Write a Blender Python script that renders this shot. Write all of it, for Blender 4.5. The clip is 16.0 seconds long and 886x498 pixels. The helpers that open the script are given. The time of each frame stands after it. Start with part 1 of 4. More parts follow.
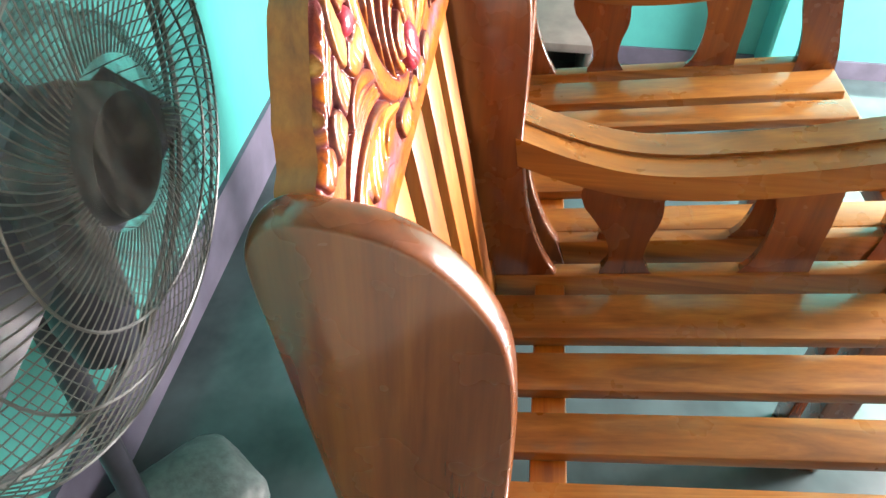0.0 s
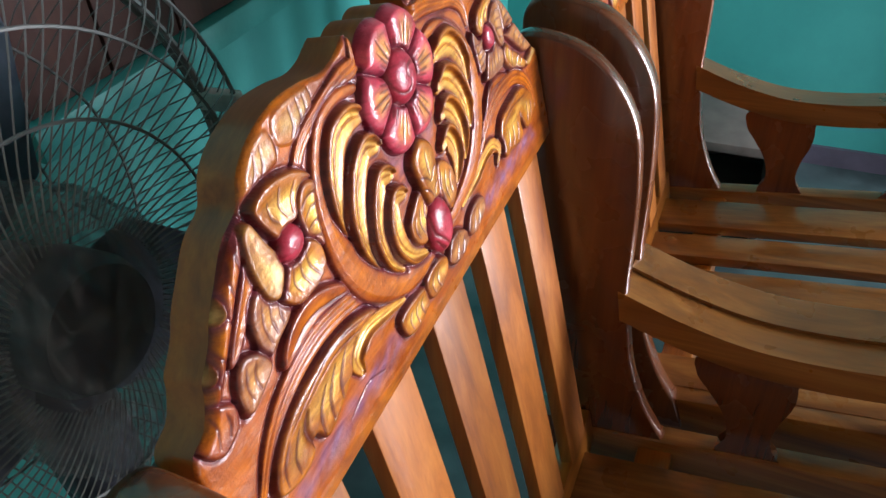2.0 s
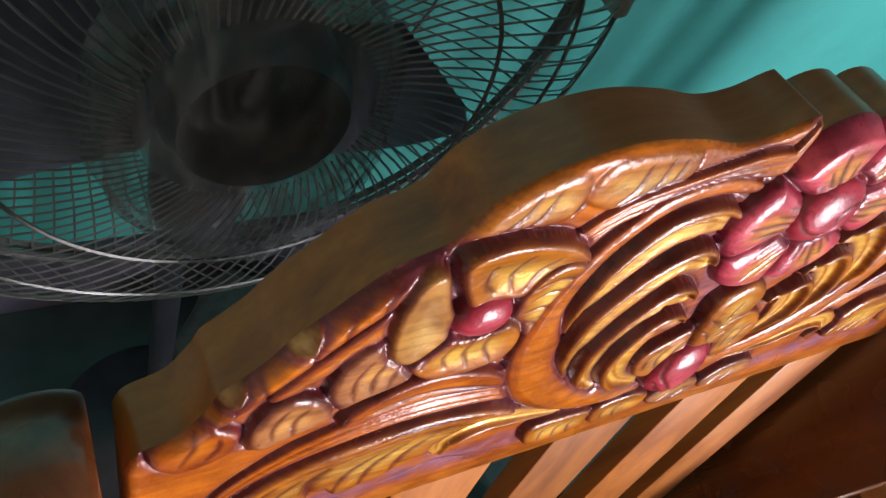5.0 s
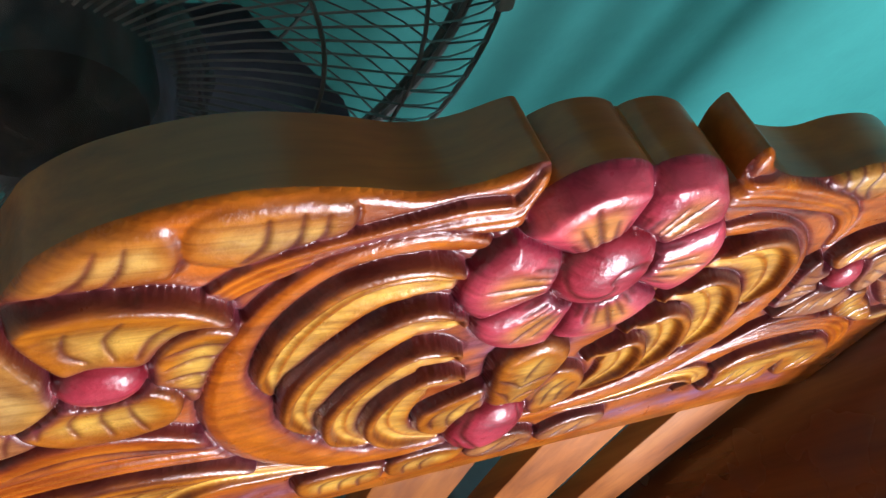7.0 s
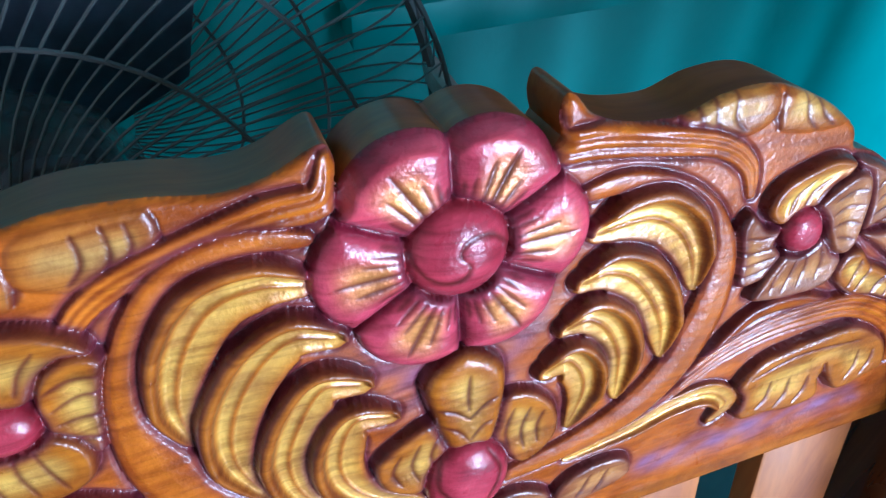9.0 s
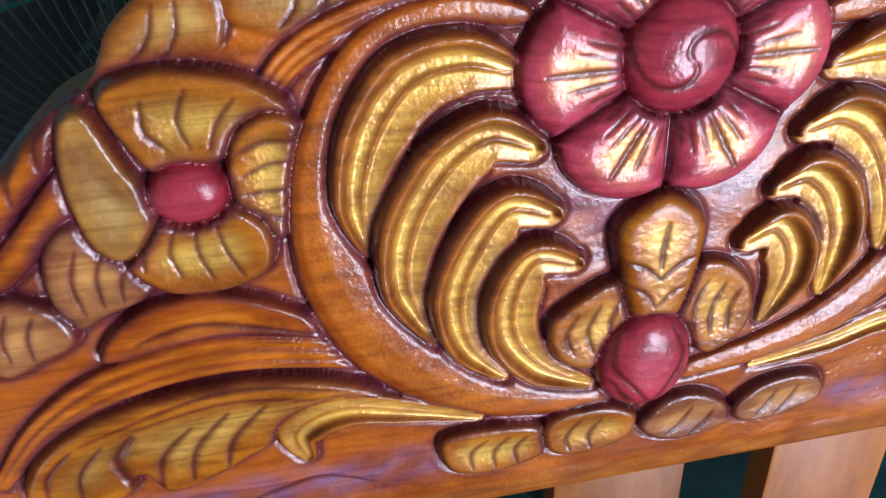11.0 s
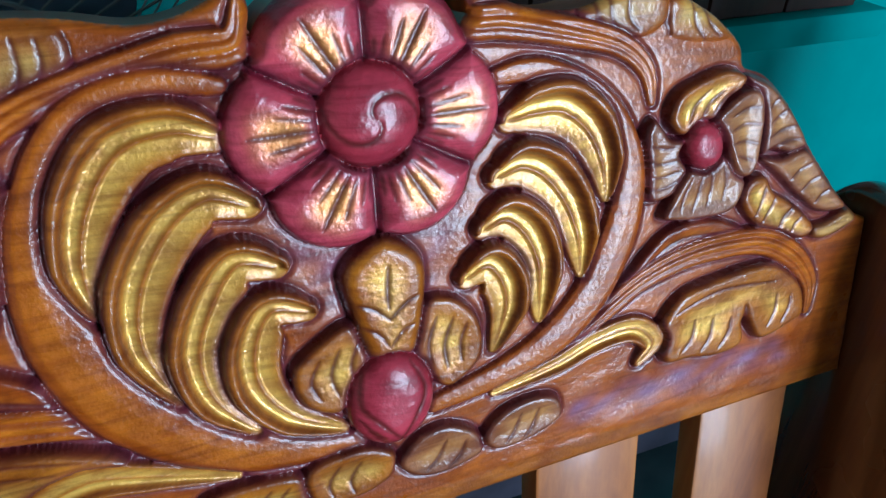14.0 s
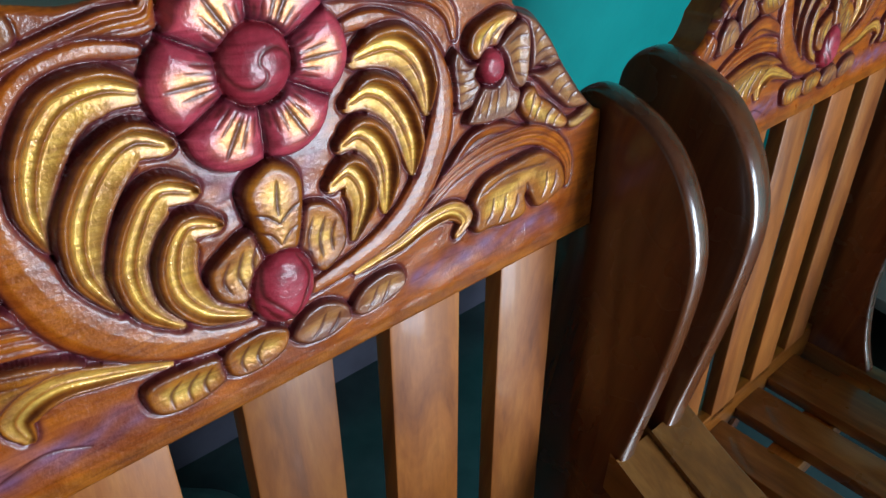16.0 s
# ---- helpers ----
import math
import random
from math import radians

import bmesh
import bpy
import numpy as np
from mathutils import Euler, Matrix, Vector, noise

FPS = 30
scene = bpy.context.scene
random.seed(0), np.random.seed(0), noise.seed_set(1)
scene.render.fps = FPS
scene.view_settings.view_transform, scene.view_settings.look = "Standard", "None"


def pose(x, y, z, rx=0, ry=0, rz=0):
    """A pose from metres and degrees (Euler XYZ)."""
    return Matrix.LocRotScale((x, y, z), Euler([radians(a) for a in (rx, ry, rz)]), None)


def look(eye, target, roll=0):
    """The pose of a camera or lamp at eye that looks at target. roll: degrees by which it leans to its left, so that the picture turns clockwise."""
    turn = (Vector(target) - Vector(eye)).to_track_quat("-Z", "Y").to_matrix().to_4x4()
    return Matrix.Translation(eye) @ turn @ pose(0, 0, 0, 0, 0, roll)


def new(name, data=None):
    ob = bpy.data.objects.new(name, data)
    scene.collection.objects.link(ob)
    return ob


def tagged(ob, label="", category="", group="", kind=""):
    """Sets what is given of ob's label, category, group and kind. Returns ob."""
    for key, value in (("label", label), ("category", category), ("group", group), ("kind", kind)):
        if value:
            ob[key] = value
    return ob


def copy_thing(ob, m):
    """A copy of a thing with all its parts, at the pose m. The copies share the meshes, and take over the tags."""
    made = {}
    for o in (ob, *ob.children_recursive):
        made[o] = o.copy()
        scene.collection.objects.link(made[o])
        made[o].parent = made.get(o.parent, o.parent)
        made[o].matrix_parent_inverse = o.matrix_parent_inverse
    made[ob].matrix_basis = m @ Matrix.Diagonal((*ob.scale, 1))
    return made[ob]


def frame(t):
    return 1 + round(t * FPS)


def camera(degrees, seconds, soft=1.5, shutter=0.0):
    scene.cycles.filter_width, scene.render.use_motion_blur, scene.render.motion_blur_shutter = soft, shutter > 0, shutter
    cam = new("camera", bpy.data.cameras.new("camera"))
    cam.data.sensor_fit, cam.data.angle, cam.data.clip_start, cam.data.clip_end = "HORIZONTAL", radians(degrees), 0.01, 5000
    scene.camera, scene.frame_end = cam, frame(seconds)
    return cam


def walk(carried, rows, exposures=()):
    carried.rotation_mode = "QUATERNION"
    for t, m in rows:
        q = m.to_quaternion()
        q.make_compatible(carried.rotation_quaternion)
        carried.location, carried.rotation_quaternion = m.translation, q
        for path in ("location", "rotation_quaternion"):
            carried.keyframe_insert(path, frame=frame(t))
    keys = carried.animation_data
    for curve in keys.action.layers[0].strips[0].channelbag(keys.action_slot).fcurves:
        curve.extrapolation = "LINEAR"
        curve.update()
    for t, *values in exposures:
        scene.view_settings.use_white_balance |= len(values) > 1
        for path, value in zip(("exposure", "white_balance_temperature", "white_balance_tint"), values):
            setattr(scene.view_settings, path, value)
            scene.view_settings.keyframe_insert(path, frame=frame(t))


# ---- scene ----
cam = camera(62.0, 16.0)
PATH = [
    (0, -0.5513, -0.0769, 1.2097, 47.56, -0.94, -83.47),
    (0.5, -0.5225, -0.0924, 1.2369, 50.30, 1.51, -84.32),
    (1, -0.4885, -0.1270, 1.2556, 52.06, 3.64, -82.35),
    (1.5, -0.4225, -0.1591, 1.2456, 51.25, 3.26, -73.89),
    (2, -0.3826, -0.1732, 1.2426, 51.28, 2.89, -67.15),
    (2.5, -0.3583, -0.1720, 1.2398, 50.55, 2.44, -64.93),
    (3, -0.3540, -0.1582, 1.2400, 49.90, 1.44, -61.85),
    (3.5, -0.3034, -0.1431, 1.2264, 47.31, -1.84, -48.16),
    (3.7, -0.2838, -0.1339, 1.2263, 47.28, -2.53, -40.79),
    (5.8, -0.2384, -0.0120, 1.1951, 24.42, -25.14, -18.31),
    (6, -0.2171, -0.0150, 1.2017, 24.80, -24.86, -17.53),
    (6.5, -0.1704, -0.0308, 1.2082, 26.41, -22.35, -16.64),
    (7, -0.1404, -0.0375, 1.2137, 28.41, -19.70, -16.63),
    (7.5, -0.1113, -0.0541, 1.2210, 29.69, -16.83, -16.37),
    (8, -0.0886, -0.0783, 1.2295, 32.67, -12.62, -18.13),
    (8.5, -0.0669, -0.1003, 1.2301, 36.40, -6.87, -19.88),
    (9, -0.0615, -0.1263, 1.2051, 45.07, -0.58, -19.75),
    (9.5, -0.0704, -0.1429, 1.1893, 48.02, 0.57, -18.03),
    (10, -0.0903, -0.1467, 1.1749, 48.09, 1.87, -14.97),
    (10.2, -0.0886, -0.1461, 1.1664, 46.88, 3.41, -9.46),
    (12.3, -0.1287, -0.1679, 1.1178, 52.49, -3.77, -15.71),
    (12.5, -0.1179, -0.1693, 1.1205, 52.61, -3.39, -16.66),
    (13, -0.0935, -0.1738, 1.1272, 53.61, -2.62, -18.31),
    (13.5, -0.0787, -0.1824, 1.1278, 53.11, -2.69, -20.91),
    (14, -0.0690, -0.1895, 1.1380, 56.14, -1.90, -23.04),
    (14.5, -0.0538, -0.1998, 1.1400, 53.15, -0.80, -24.88),
    (15, -0.0579, -0.2166, 1.1338, 47.64, -0.26, -27.53),
    (15.5, -0.0827, -0.2331, 1.1570, 47.83, -3.84, -33.68),
    (16, -0.1438, -0.2293, 1.1859, 50.23, -7.01, -41.39),
]
EXPOSURES = [(0.0, 3.2, 7250, 13), (0.5, 2.59, 7250, 18), (1.0, 2.15, 6750, 16), (1.5, 1.7, 6300, 11), (3.5, 1.12, 6400, 11), (6.0, 1.5, 6850, 15), (7.0, 1.36, 6350, 13), (8.0, 1.26, 5300, 9), (9.0, 1.21, 4600, 4), (10.0, 0.93, 5400, 8), (12.5, 0.58, 5500, 4), (14.0, 0.4, 4800, -7), (15.0, 0.48, 5000, -6), (16.0, 0.36, 5350, -6)]
walk(cam, [(t, pose(x, y, z, rx, ry, rz)) for t, x, y, z, rx, ry, rz in PATH], EXPOSURES)

# ---- light ----
world = bpy.data.worlds.new("daylight")
scene.world = world
world.use_nodes = True
wn = world.node_tree.nodes
sky = wn.new("ShaderNodeTexSky")
sky.sky_type, sky.sun_disc = "NISHITA", False
sky.sun_elevation, sky.sun_rotation = radians(50), radians(180)
wn["Background"].inputs["Strength"].default_value = 0.12
world.node_tree.links.new(sky.outputs["Color"], wn["Background"].inputs["Color"])


def area_lamp(name, m, sx, sy, watts, colour):
    data = bpy.data.lights.new(name, "AREA")
    data.shape, data.size, data.size_y, data.energy, data.color = "RECTANGLE", sx, sy, watts, colour
    ob = new(name, data)
    ob.matrix_world = m
    return ob


sun = new("sun", bpy.data.lights.new("sun", "SUN"))
sun.data.energy, sun.data.angle, sun.data.color = 5.0, radians(0.5), (1.0, 0.95, 0.86)
sun.matrix_world = look((0.0, -6.0, 7.15), (0.0, 0.0, 0.0))
# daylight of the open doorway, standing in its opening
area_lamp("doorway_daylight", look((1.15, -2.38, 1.02), (0.1, 0.0, 0.95)), 0.70, 1.6, 56, (1.0, 0.94, 0.98))

# ---- materials ----


def material(name):
    m = bpy.data.materials.new(name)
    m.use_nodes = True
    return m, m.node_tree.nodes, m.node_tree.links, m.node_tree.nodes["Principled BSDF"]


def ramp(nodes, stops):
    r = nodes.new("ShaderNodeValToRGB")
    while len(r.color_ramp.elements) < len(stops):
        r.color_ramp.elements.new(0.5)
    for e, (p, c) in zip(r.color_ramp.elements, stops):
        e.position, e.color = p, (*c, 1)
    return r


def noise_node(nodes, links, scale, detail=4, rough=0.55, stretch=None, distortion=0.0):
    co = nodes.new("ShaderNodeTexCoord")
    mp = nodes.new("ShaderNodeMapping")
    mp.inputs["Scale"].default_value = stretch or (1, 1, 1)
    n = nodes.new("ShaderNodeTexNoise")
    n.inputs["Scale"].default_value, n.inputs["Detail"].default_value = scale, detail
    n.inputs["Roughness"].default_value, n.inputs["Distortion"].default_value = rough, distortion
    links.new(co.outputs["Object"], mp.inputs["Vector"])
    links.new(mp.outputs["Vector"], n.inputs["Vector"])
    return n


def bump_of(nodes, links, bsdf, source, strength, distance):
    b = nodes.new("ShaderNodeBump")
    b.inputs["Strength"].default_value, b.inputs["Distance"].default_value = strength, distance
    links.new(source, b.inputs["Height"])
    links.new(b.outputs["Normal"], bsdf.inputs["Normal"])
    return b


def mix_colour(nodes, links, a, b, fac, mode="MIX"):
    m = nodes.new("ShaderNodeMix")
    m.data_type, m.blend_type = "RGBA", mode
    for socket, v in ((m.inputs[6], a), (m.inputs[7], b), (m.inputs[0], fac)):
        if isinstance(v, (int, float)):
            socket.default_value = v
        elif isinstance(v, tuple):
            socket.default_value = (*v, 1)
        else:
            links.new(v, socket)
    return m.outputs[2]


def varnished_wood(name, grain, dark, mid, light, rough=0.3, coat=0.5):
    """Stained, varnished timber with its grain along one axis."""
    m, n, l, b = material(name)
    long = [26.0, 26.0, 26.0]
    long["xyz".index(grain)] = 1.6
    g = noise_node(n, l, 1.0, 5, 0.6, tuple(long), 1.2)
    c = ramp(n, [(0.28, dark), (0.5, mid), (0.74, light)])
    l.new(g.outputs["Fac"], c.inputs["Fac"])
    fine = [220.0, 220.0, 220.0]
    fine["xyz".index(grain)] = 7.0
    f = noise_node(n, l, 1.0, 3, 0.6, tuple(fine))
    fr = ramp(n, [(0.35, (0.72, 0.66, 0.6)), (0.6, (1, 1, 1))])
    l.new(f.outputs["Fac"], fr.inputs["Fac"])
    col = mix_colour(n, l, c.outputs["Color"], fr.outputs["Color"], 0.55, "MULTIPLY")
    info = n.new("ShaderNodeObjectInfo")
    hv = n.new("ShaderNodeHueSaturation")
    mr = n.new("ShaderNodeMapRange")
    mr.inputs["To Min"].default_value, mr.inputs["To Max"].default_value = 0.8, 1.2
    l.new(info.outputs["Random"], mr.inputs["Value"])
    l.new(mr.outputs["Result"], hv.inputs["Value"])
    l.new(col, hv.inputs["Color"])
    l.new(hv.outputs["Color"], b.inputs["Base Color"])
    sm = noise_node(n, l, 14, 3)
    rr = n.new("ShaderNodeMapRange")
    rr.inputs["To Min"].default_value, rr.inputs["To Max"].default_value = rough - 0.07, rough + 0.12
    l.new(sm.outputs["Fac"], rr.inputs["Value"])
    l.new(rr.outputs["Result"], b.inputs["Roughness"])
    b.inputs["Coat Weight"].default_value, b.inputs["Coat Roughness"].default_value = coat, 0.1
    bump_of(n, l, b, f.outputs["Fac"], 0.12, 0.001)
    return m


def carved_paint():
    """Hand-painted colours of the carving under thick, uneven varnish."""
    m, n, l, b = material("painted_varnished_carving")
    at = n.new("ShaderNodeAttribute")
    at.attribute_name = "paint"
    grain = noise_node(n, l, 1.0, 4, 0.6, (14, 60, 210), 1.4)
    gr = ramp(n, [(0.34, (0.42, 0.30, 0.26)), (0.52, (0.95, 0.93, 0.92)), (0.7, (1.12, 1.08, 1.0))])
    l.new(grain.outputs["Fac"], gr.inputs["Fac"])
    col = mix_colour(n, l, at.outputs["Color"], gr.outputs["Color"], 0.55, "MULTIPLY")
    blot = noise_node(n, l, 55, 4, 0.6)
    br = ramp(n, [(0.34, (0.55, 0.42, 0.50)), (0.58, (1.06, 1.04, 1.0))])
    l.new(blot.outputs["Fac"], br.inputs["Fac"])
    col = mix_colour(n, l, col, br.outputs["Color"], 0.6, "MULTIPLY")
    cloud = noise_node(n, l, 1.0, 4, 0.62, (20, 20, 48), 1.8)
    cr = ramp(n, [(0.36, (0.50, 0.30, 0.34)), (0.54, (1.0, 1.0, 1.0)), (0.72, (1.16, 1.12, 1.0))])
    l.new(cloud.outputs["Fac"], cr.inputs["Fac"])
    col = mix_colour(n, l, col, cr.outputs["Color"], 0.6, "MULTIPLY")
    l.new(at.outputs["Alpha"], b.inputs["Metallic"])
    l.new(col, b.inputs["Base Color"])
    ro = noise_node(n, l, 90, 3)
    rr = n.new("ShaderNodeMapRange")
    rr.inputs["To Min"].default_value, rr.inputs["To Max"].default_value = 0.2, 0.42
    l.new(ro.outputs["Fac"], rr.inputs["Value"])
    l.new(rr.outputs["Result"], b.inputs["Roughness"])
    b.inputs["Coat Weight"].default_value, b.inputs["Coat Roughness"].default_value = 0.5, 0.06
    b.inputs["Specular IOR Level"].default_value = 0.28
    b.inputs["Coat Tint"].default_value = (0.95, 0.93, 1.0, 1)
    fine = noise_node(n, l, 420, 4, 0.6)
    wide = noise_node(n, l, 115, 3, 0.6)
    sm = n.new("ShaderNodeMath")
    sm.operation = "MULTIPLY_ADD"
    sm.inputs[1].default_value = 0.7
    l.new(fine.outputs["Fac"], sm.inputs[0])
    l.new(wide.outputs["Fac"], sm.inputs[2])
    bp = bump_of(n, l, b, sm.outputs[0], 0.36, 0.0012)
    l.new(bp.outputs["Normal"], b.inputs["Coat Normal"])
    return m


def plain(name, colour, rough, metal=0.0, bump=0.0, scale=40.0, vary=0.25):
    m, n, l, b = material(name)
    nz = noise_node(n, l, scale, 4)
    dark = tuple(v * (1 - vary) for v in colour)
    light = tuple(min(1, v * (1 + vary)) for v in colour)
    c = ramp(n, [(0.3, dark), (0.7, light)])
    l.new(nz.outputs["Fac"], c.inputs["Fac"])
    l.new(c.outputs["Color"], b.inputs["Base Color"])
    b.inputs["Roughness"].default_value, b.inputs["Metallic"].default_value = rough, metal
    if bump:
        bump_of(n, l, b, nz.outputs["Fac"], bump, 0.003)
    return m


WOOD_X = varnished_wood("varnished_wood_along", "x", (0.20, 0.055, 0.006), (0.35, 0.115, 0.012), (0.47, 0.19, 0.03))
WOOD_CREST = varnished_wood("dark_crest_wood", "x", (0.15, 0.038, 0.005), (0.30, 0.082, 0.009), (0.42, 0.135, 0.016), 0.38, 0.2)
WOOD_Z = varnished_wood("varnished_wood_upright", "z", (0.20, 0.055, 0.009), (0.36, 0.115, 0.017), (0.48, 0.185, 0.035), 0.42, 0.15)
WOOD_WING = varnished_wood("varnished_wing_wood", "z", (0.085, 0.022, 0.007), (0.14, 0.039, 0.011), (0.20, 0.064, 0.017), 0.24, 0.9)
WOOD_Y = varnished_wood("varnished_seat_wood", "y", (0.125, 0.046, 0.010), (0.24, 0.097, 0.020), (0.37, 0.18, 0.046), 0.27, 0.6)
CARVING = carved_paint()


def wall_paint():
    m, n, l, b = material("teal_wall_paint")
    nz = noise_node(n, l, 1.6, 6, 0.6)
    c = ramp(n, [(0.35, (0.032, 0.265, 0.25)), (0.65, (0.046, 0.335, 0.315))])
    l.new(nz.outputs["Fac"], c.inputs["Fac"])
    st = noise_node(n, l, 9, 5, 0.7)
    sr = ramp(n, [(0.3, (0.82, 0.86, 0.86)), (0.55, (1, 1, 1))])
    l.new(st.outputs["Fac"], sr.inputs["Fac"])
    l.new(mix_colour(n, l, c.outputs["Color"], sr.outputs["Color"], 0.5, "MULTIPLY"), b.inputs["Base Color"])
    b.inputs["Roughness"].default_value = 0.5
    f = noise_node(n, l, 45, 4)
    bump_of(n, l, b, f.outputs["Fac"], 0.15, 0.004)
    return m


TEAL = wall_paint()
# assumed colour of the unseen walls, cream to keep bounced light neutral
CREAM = plain("cream_wall_paint", (0.42, 0.34, 0.27), 0.7, 0, 0.1, 6, 0.1)
BAND = plain("slate_violet_skirting_paint", (0.075, 0.072, 0.105), 0.5, 0, 0.15, 12)
FLOOR = plain("dark_green_cement", (0.040, 0.064, 0.068), 0.22, 0, 0.08, 6, 0.35)
# assumed dark tone of the unseen ceiling, to weaken light from above
PLASTER = plain("dark_ceiling_board", (0.14, 0.11, 0.09), 0.8, 0, 0.1, 8)
WIRE = plain("grey_grille_wire", (0.16, 0.175, 0.175), 0.4, 0.3)
MOTOR = plain("dark_motor_plastic", (0.028, 0.032, 0.045), 0.4)
BLADE = plain("navy_blade_plastic", (0.10, 0.12, 0.16), 0.35)

# ---- building helpers ----
LEAN = radians(-8)
BACK = Matrix.Translation((0, 0, 0.86)) @ Matrix.Rotation(LEAN, 4, "X")  # chairs lean back as one block
SLATS = Matrix.Translation((0, 0, 0.86)) @ Matrix.Rotation(radians(-10.8), 4, "X")  # the back leans further than the arms
CREST = SLATS @ Matrix.Diagonal((0.99, 1.0, 0.957, 1.0))
IDENT = Matrix.Identity(4)


def smooth_line(pts, n, closed=False):
    """A smooth line of n points through the given corners."""
    p = [Vector(q) for q in pts]
    k = len(p)
    spans = k if closed else k - 1
    out = []
    for i in range(n):
        s = i / n * spans if closed else i / (n - 1) * spans
        j = min(int(s), spans - 1)
        f = s - j
        if closed:
            a, b, c, d = p[(j - 1) % k], p[j], p[(j + 1) % k], p[(j + 2) % k]
        else:
            a, b, c, d = p[max(j - 1, 0)], p[j], p[j + 1], p[min(j + 2, k - 1)]
        out.append(0.5 * (2 * b + (c - a) * f + (2 * a - 5 * b + 4 * c - d) * f * f + (3 * b - a - 3 * c + d) * f ** 3))
    return out


def part(name, bm, mat, parent=None, label="", m=IDENT, smooth=True, sharp=35):
    """Links a bmesh as one mesh object, under a thing or a part."""
    bm.transform(m)
    bmesh.ops.recalc_face_normals(bm, faces=bm.faces)
    me = bpy.data.meshes.new(name)
    bm.to_mesh(me)
    bm.free()
    me.materials.append(mat)
    if smooth:
        me.shade_smooth()
        me.set_sharp_from_angle(angle=radians(sharp))
    ob = new(name, me)
    if parent:
        ob.parent = parent
    if label:
        ob["label"] = label
    return ob


def anchor(name, label, category, at=(0, 0, 0), group=""):
    ob = new(name)
    ob.location = at
    return tagged(ob, label, category, group)


def box(x0, x1, y0, y1, z0, z1, bevel=0.0, seg=2, bm=None):
    bm = bm or bmesh.new()
    r = bmesh.ops.create_cube(bm, size=1, matrix=Matrix.Translation(((x0 + x1) / 2, (y0 + y1) / 2, (z0 + z1) / 2)) @ Matrix.Diagonal((x1 - x0, y1 - y0, z1 - z0, 1)))
    if bevel:
        es = list({e for v in r["verts"] for e in v.link_edges})
        bmesh.ops.bevel(bm, geom=es, offset=bevel, segments=seg, affect="EDGES", profile=0.5)
    return bm


def prism(line, axis, a, b, bevel=0.0, seg=3, face=True):
    """A board of the given outline, from a to b along an axis, its rims rounded."""
    bm = bmesh.new()
    put = {"x": lambda p, d: (d, p[0], p[1]), "y": lambda p, d: (p[0], d, p[1]), "z": lambda p, d: (p[0], p[1], d)}[axis]
    lo = [bm.verts.new(put(p, a)) for p in line]
    hi = [bm.verts.new(put(p, b)) for p in line]
    f0, f1 = (bm.faces.new(lo) if face else None), bm.faces.new(hi)
    k = len(line)
    for i in range(k):
        bm.faces.new((lo[i], lo[(i + 1) % k], hi[(i + 1) % k], hi[i]))
    bm.normal_update()
    if bevel:
        es = list(f0.edges) + list(f1.edges)
        bmesh.ops.bevel(bm, geom=es, offset=bevel, segments=seg, affect="EDGES", profile=0.5, clamp_overlap=True)
    bm.normal_update()
    bmesh.ops.triangulate(bm, faces=[f for f in bm.faces if len(f.verts) > 4], ngon_method="EAR_CLIP")
    return bm


def round_slab(line, lo, hi, r, steps=10):
    """A board of the given (y, z) outline between two x, with a full round rim."""
    bm = bmesh.new()
    P = [Vector(p) for p in line]
    k = len(P)
    mid, half = (lo + hi) / 2, (hi - lo) / 2
    area = sum(a.x * b.y - b.x * a.y for a, b in zip(P, P[1:] + P[:1]))
    rings = []
    out = []
    for i in range(k):
        t = (P[(i + 1) % k] - P[i - 1]).normalized()
        out.append(Vector((t.y, -t.x)) if area > 0 else Vector((-t.y, t.x)))
    for s in range(steps + 1):
        a = math.pi * (s / steps - 0.5)
        x, inset = mid + half * math.sin(a), r * (1 - math.cos(a))
        rings.append([bm.verts.new((x, *(P[i] - out[i] * inset))) for i in range(k)])
    for p, q in zip(rings, rings[1:]):
        for i in range(k):
            bm.faces.new((p[i], p[(i + 1) % k], q[(i + 1) % k], q[i]))
    caps = [bm.faces.new(rings[0]), bm.faces.new(rings[-1])]
    bm.normal_update()
    bmesh.ops.triangulate(bm, faces=caps, ngon_method="EAR_CLIP")
    return bm


def tube(bm, pts, r, sides=6, closed=False, r_end=None):
    """A round bar along a line of points."""
    pts = [Vector(p) for p in pts]
    k = len(pts)
    rings = []
    for i, p in enumerate(pts):
        a = pts[(i - 1) % k] if closed or i else p
        c = pts[(i + 1) % k] if closed or i < k - 1 else p
        t = (c - a).normalized()
        u = t.cross(Vector((0.13, 0.21, 1.0))).normalized()
        v = t.cross(u)
        rad = r if r_end is None else r + (r_end - r) * i / (k - 1)
        rings.append([bm.verts.new(p + rad * (math.cos(h) * u + math.sin(h) * v)) for h in (2 * math.pi * j / sides for j in range(sides))])
    for i in range(k if closed else k - 1):
        a, c = rings[i], rings[(i + 1) % k]
        for j in range(sides):
            bm.faces.new((a[j], a[(j + 1) % sides], c[(j + 1) % sides], c[j]))
    if not closed:
        bm.faces.new(rings[0])
        bm.faces.new(rings[-1][::-1])
    return bm


def lathe(profile, n=32, m=IDENT):
    """A turned body from (radius, height) pairs."""
    bm = bmesh.new()
    rings = [[bm.verts.new((r * math.cos(2 * math.pi * j / n), r * math.sin(2 * math.pi * j / n), z)) for j in range(n)] for r, z in profile]
    for a, c in zip(rings, rings[1:]):
        for j in range(n):
            bm.faces.new((a[j], a[(j + 1) % n], c[(j + 1) % n], c[j]))
    bm.faces.new(rings[0][::-1])
    bm.faces.new(rings[-1])
    bm.transform(m)
    return bm


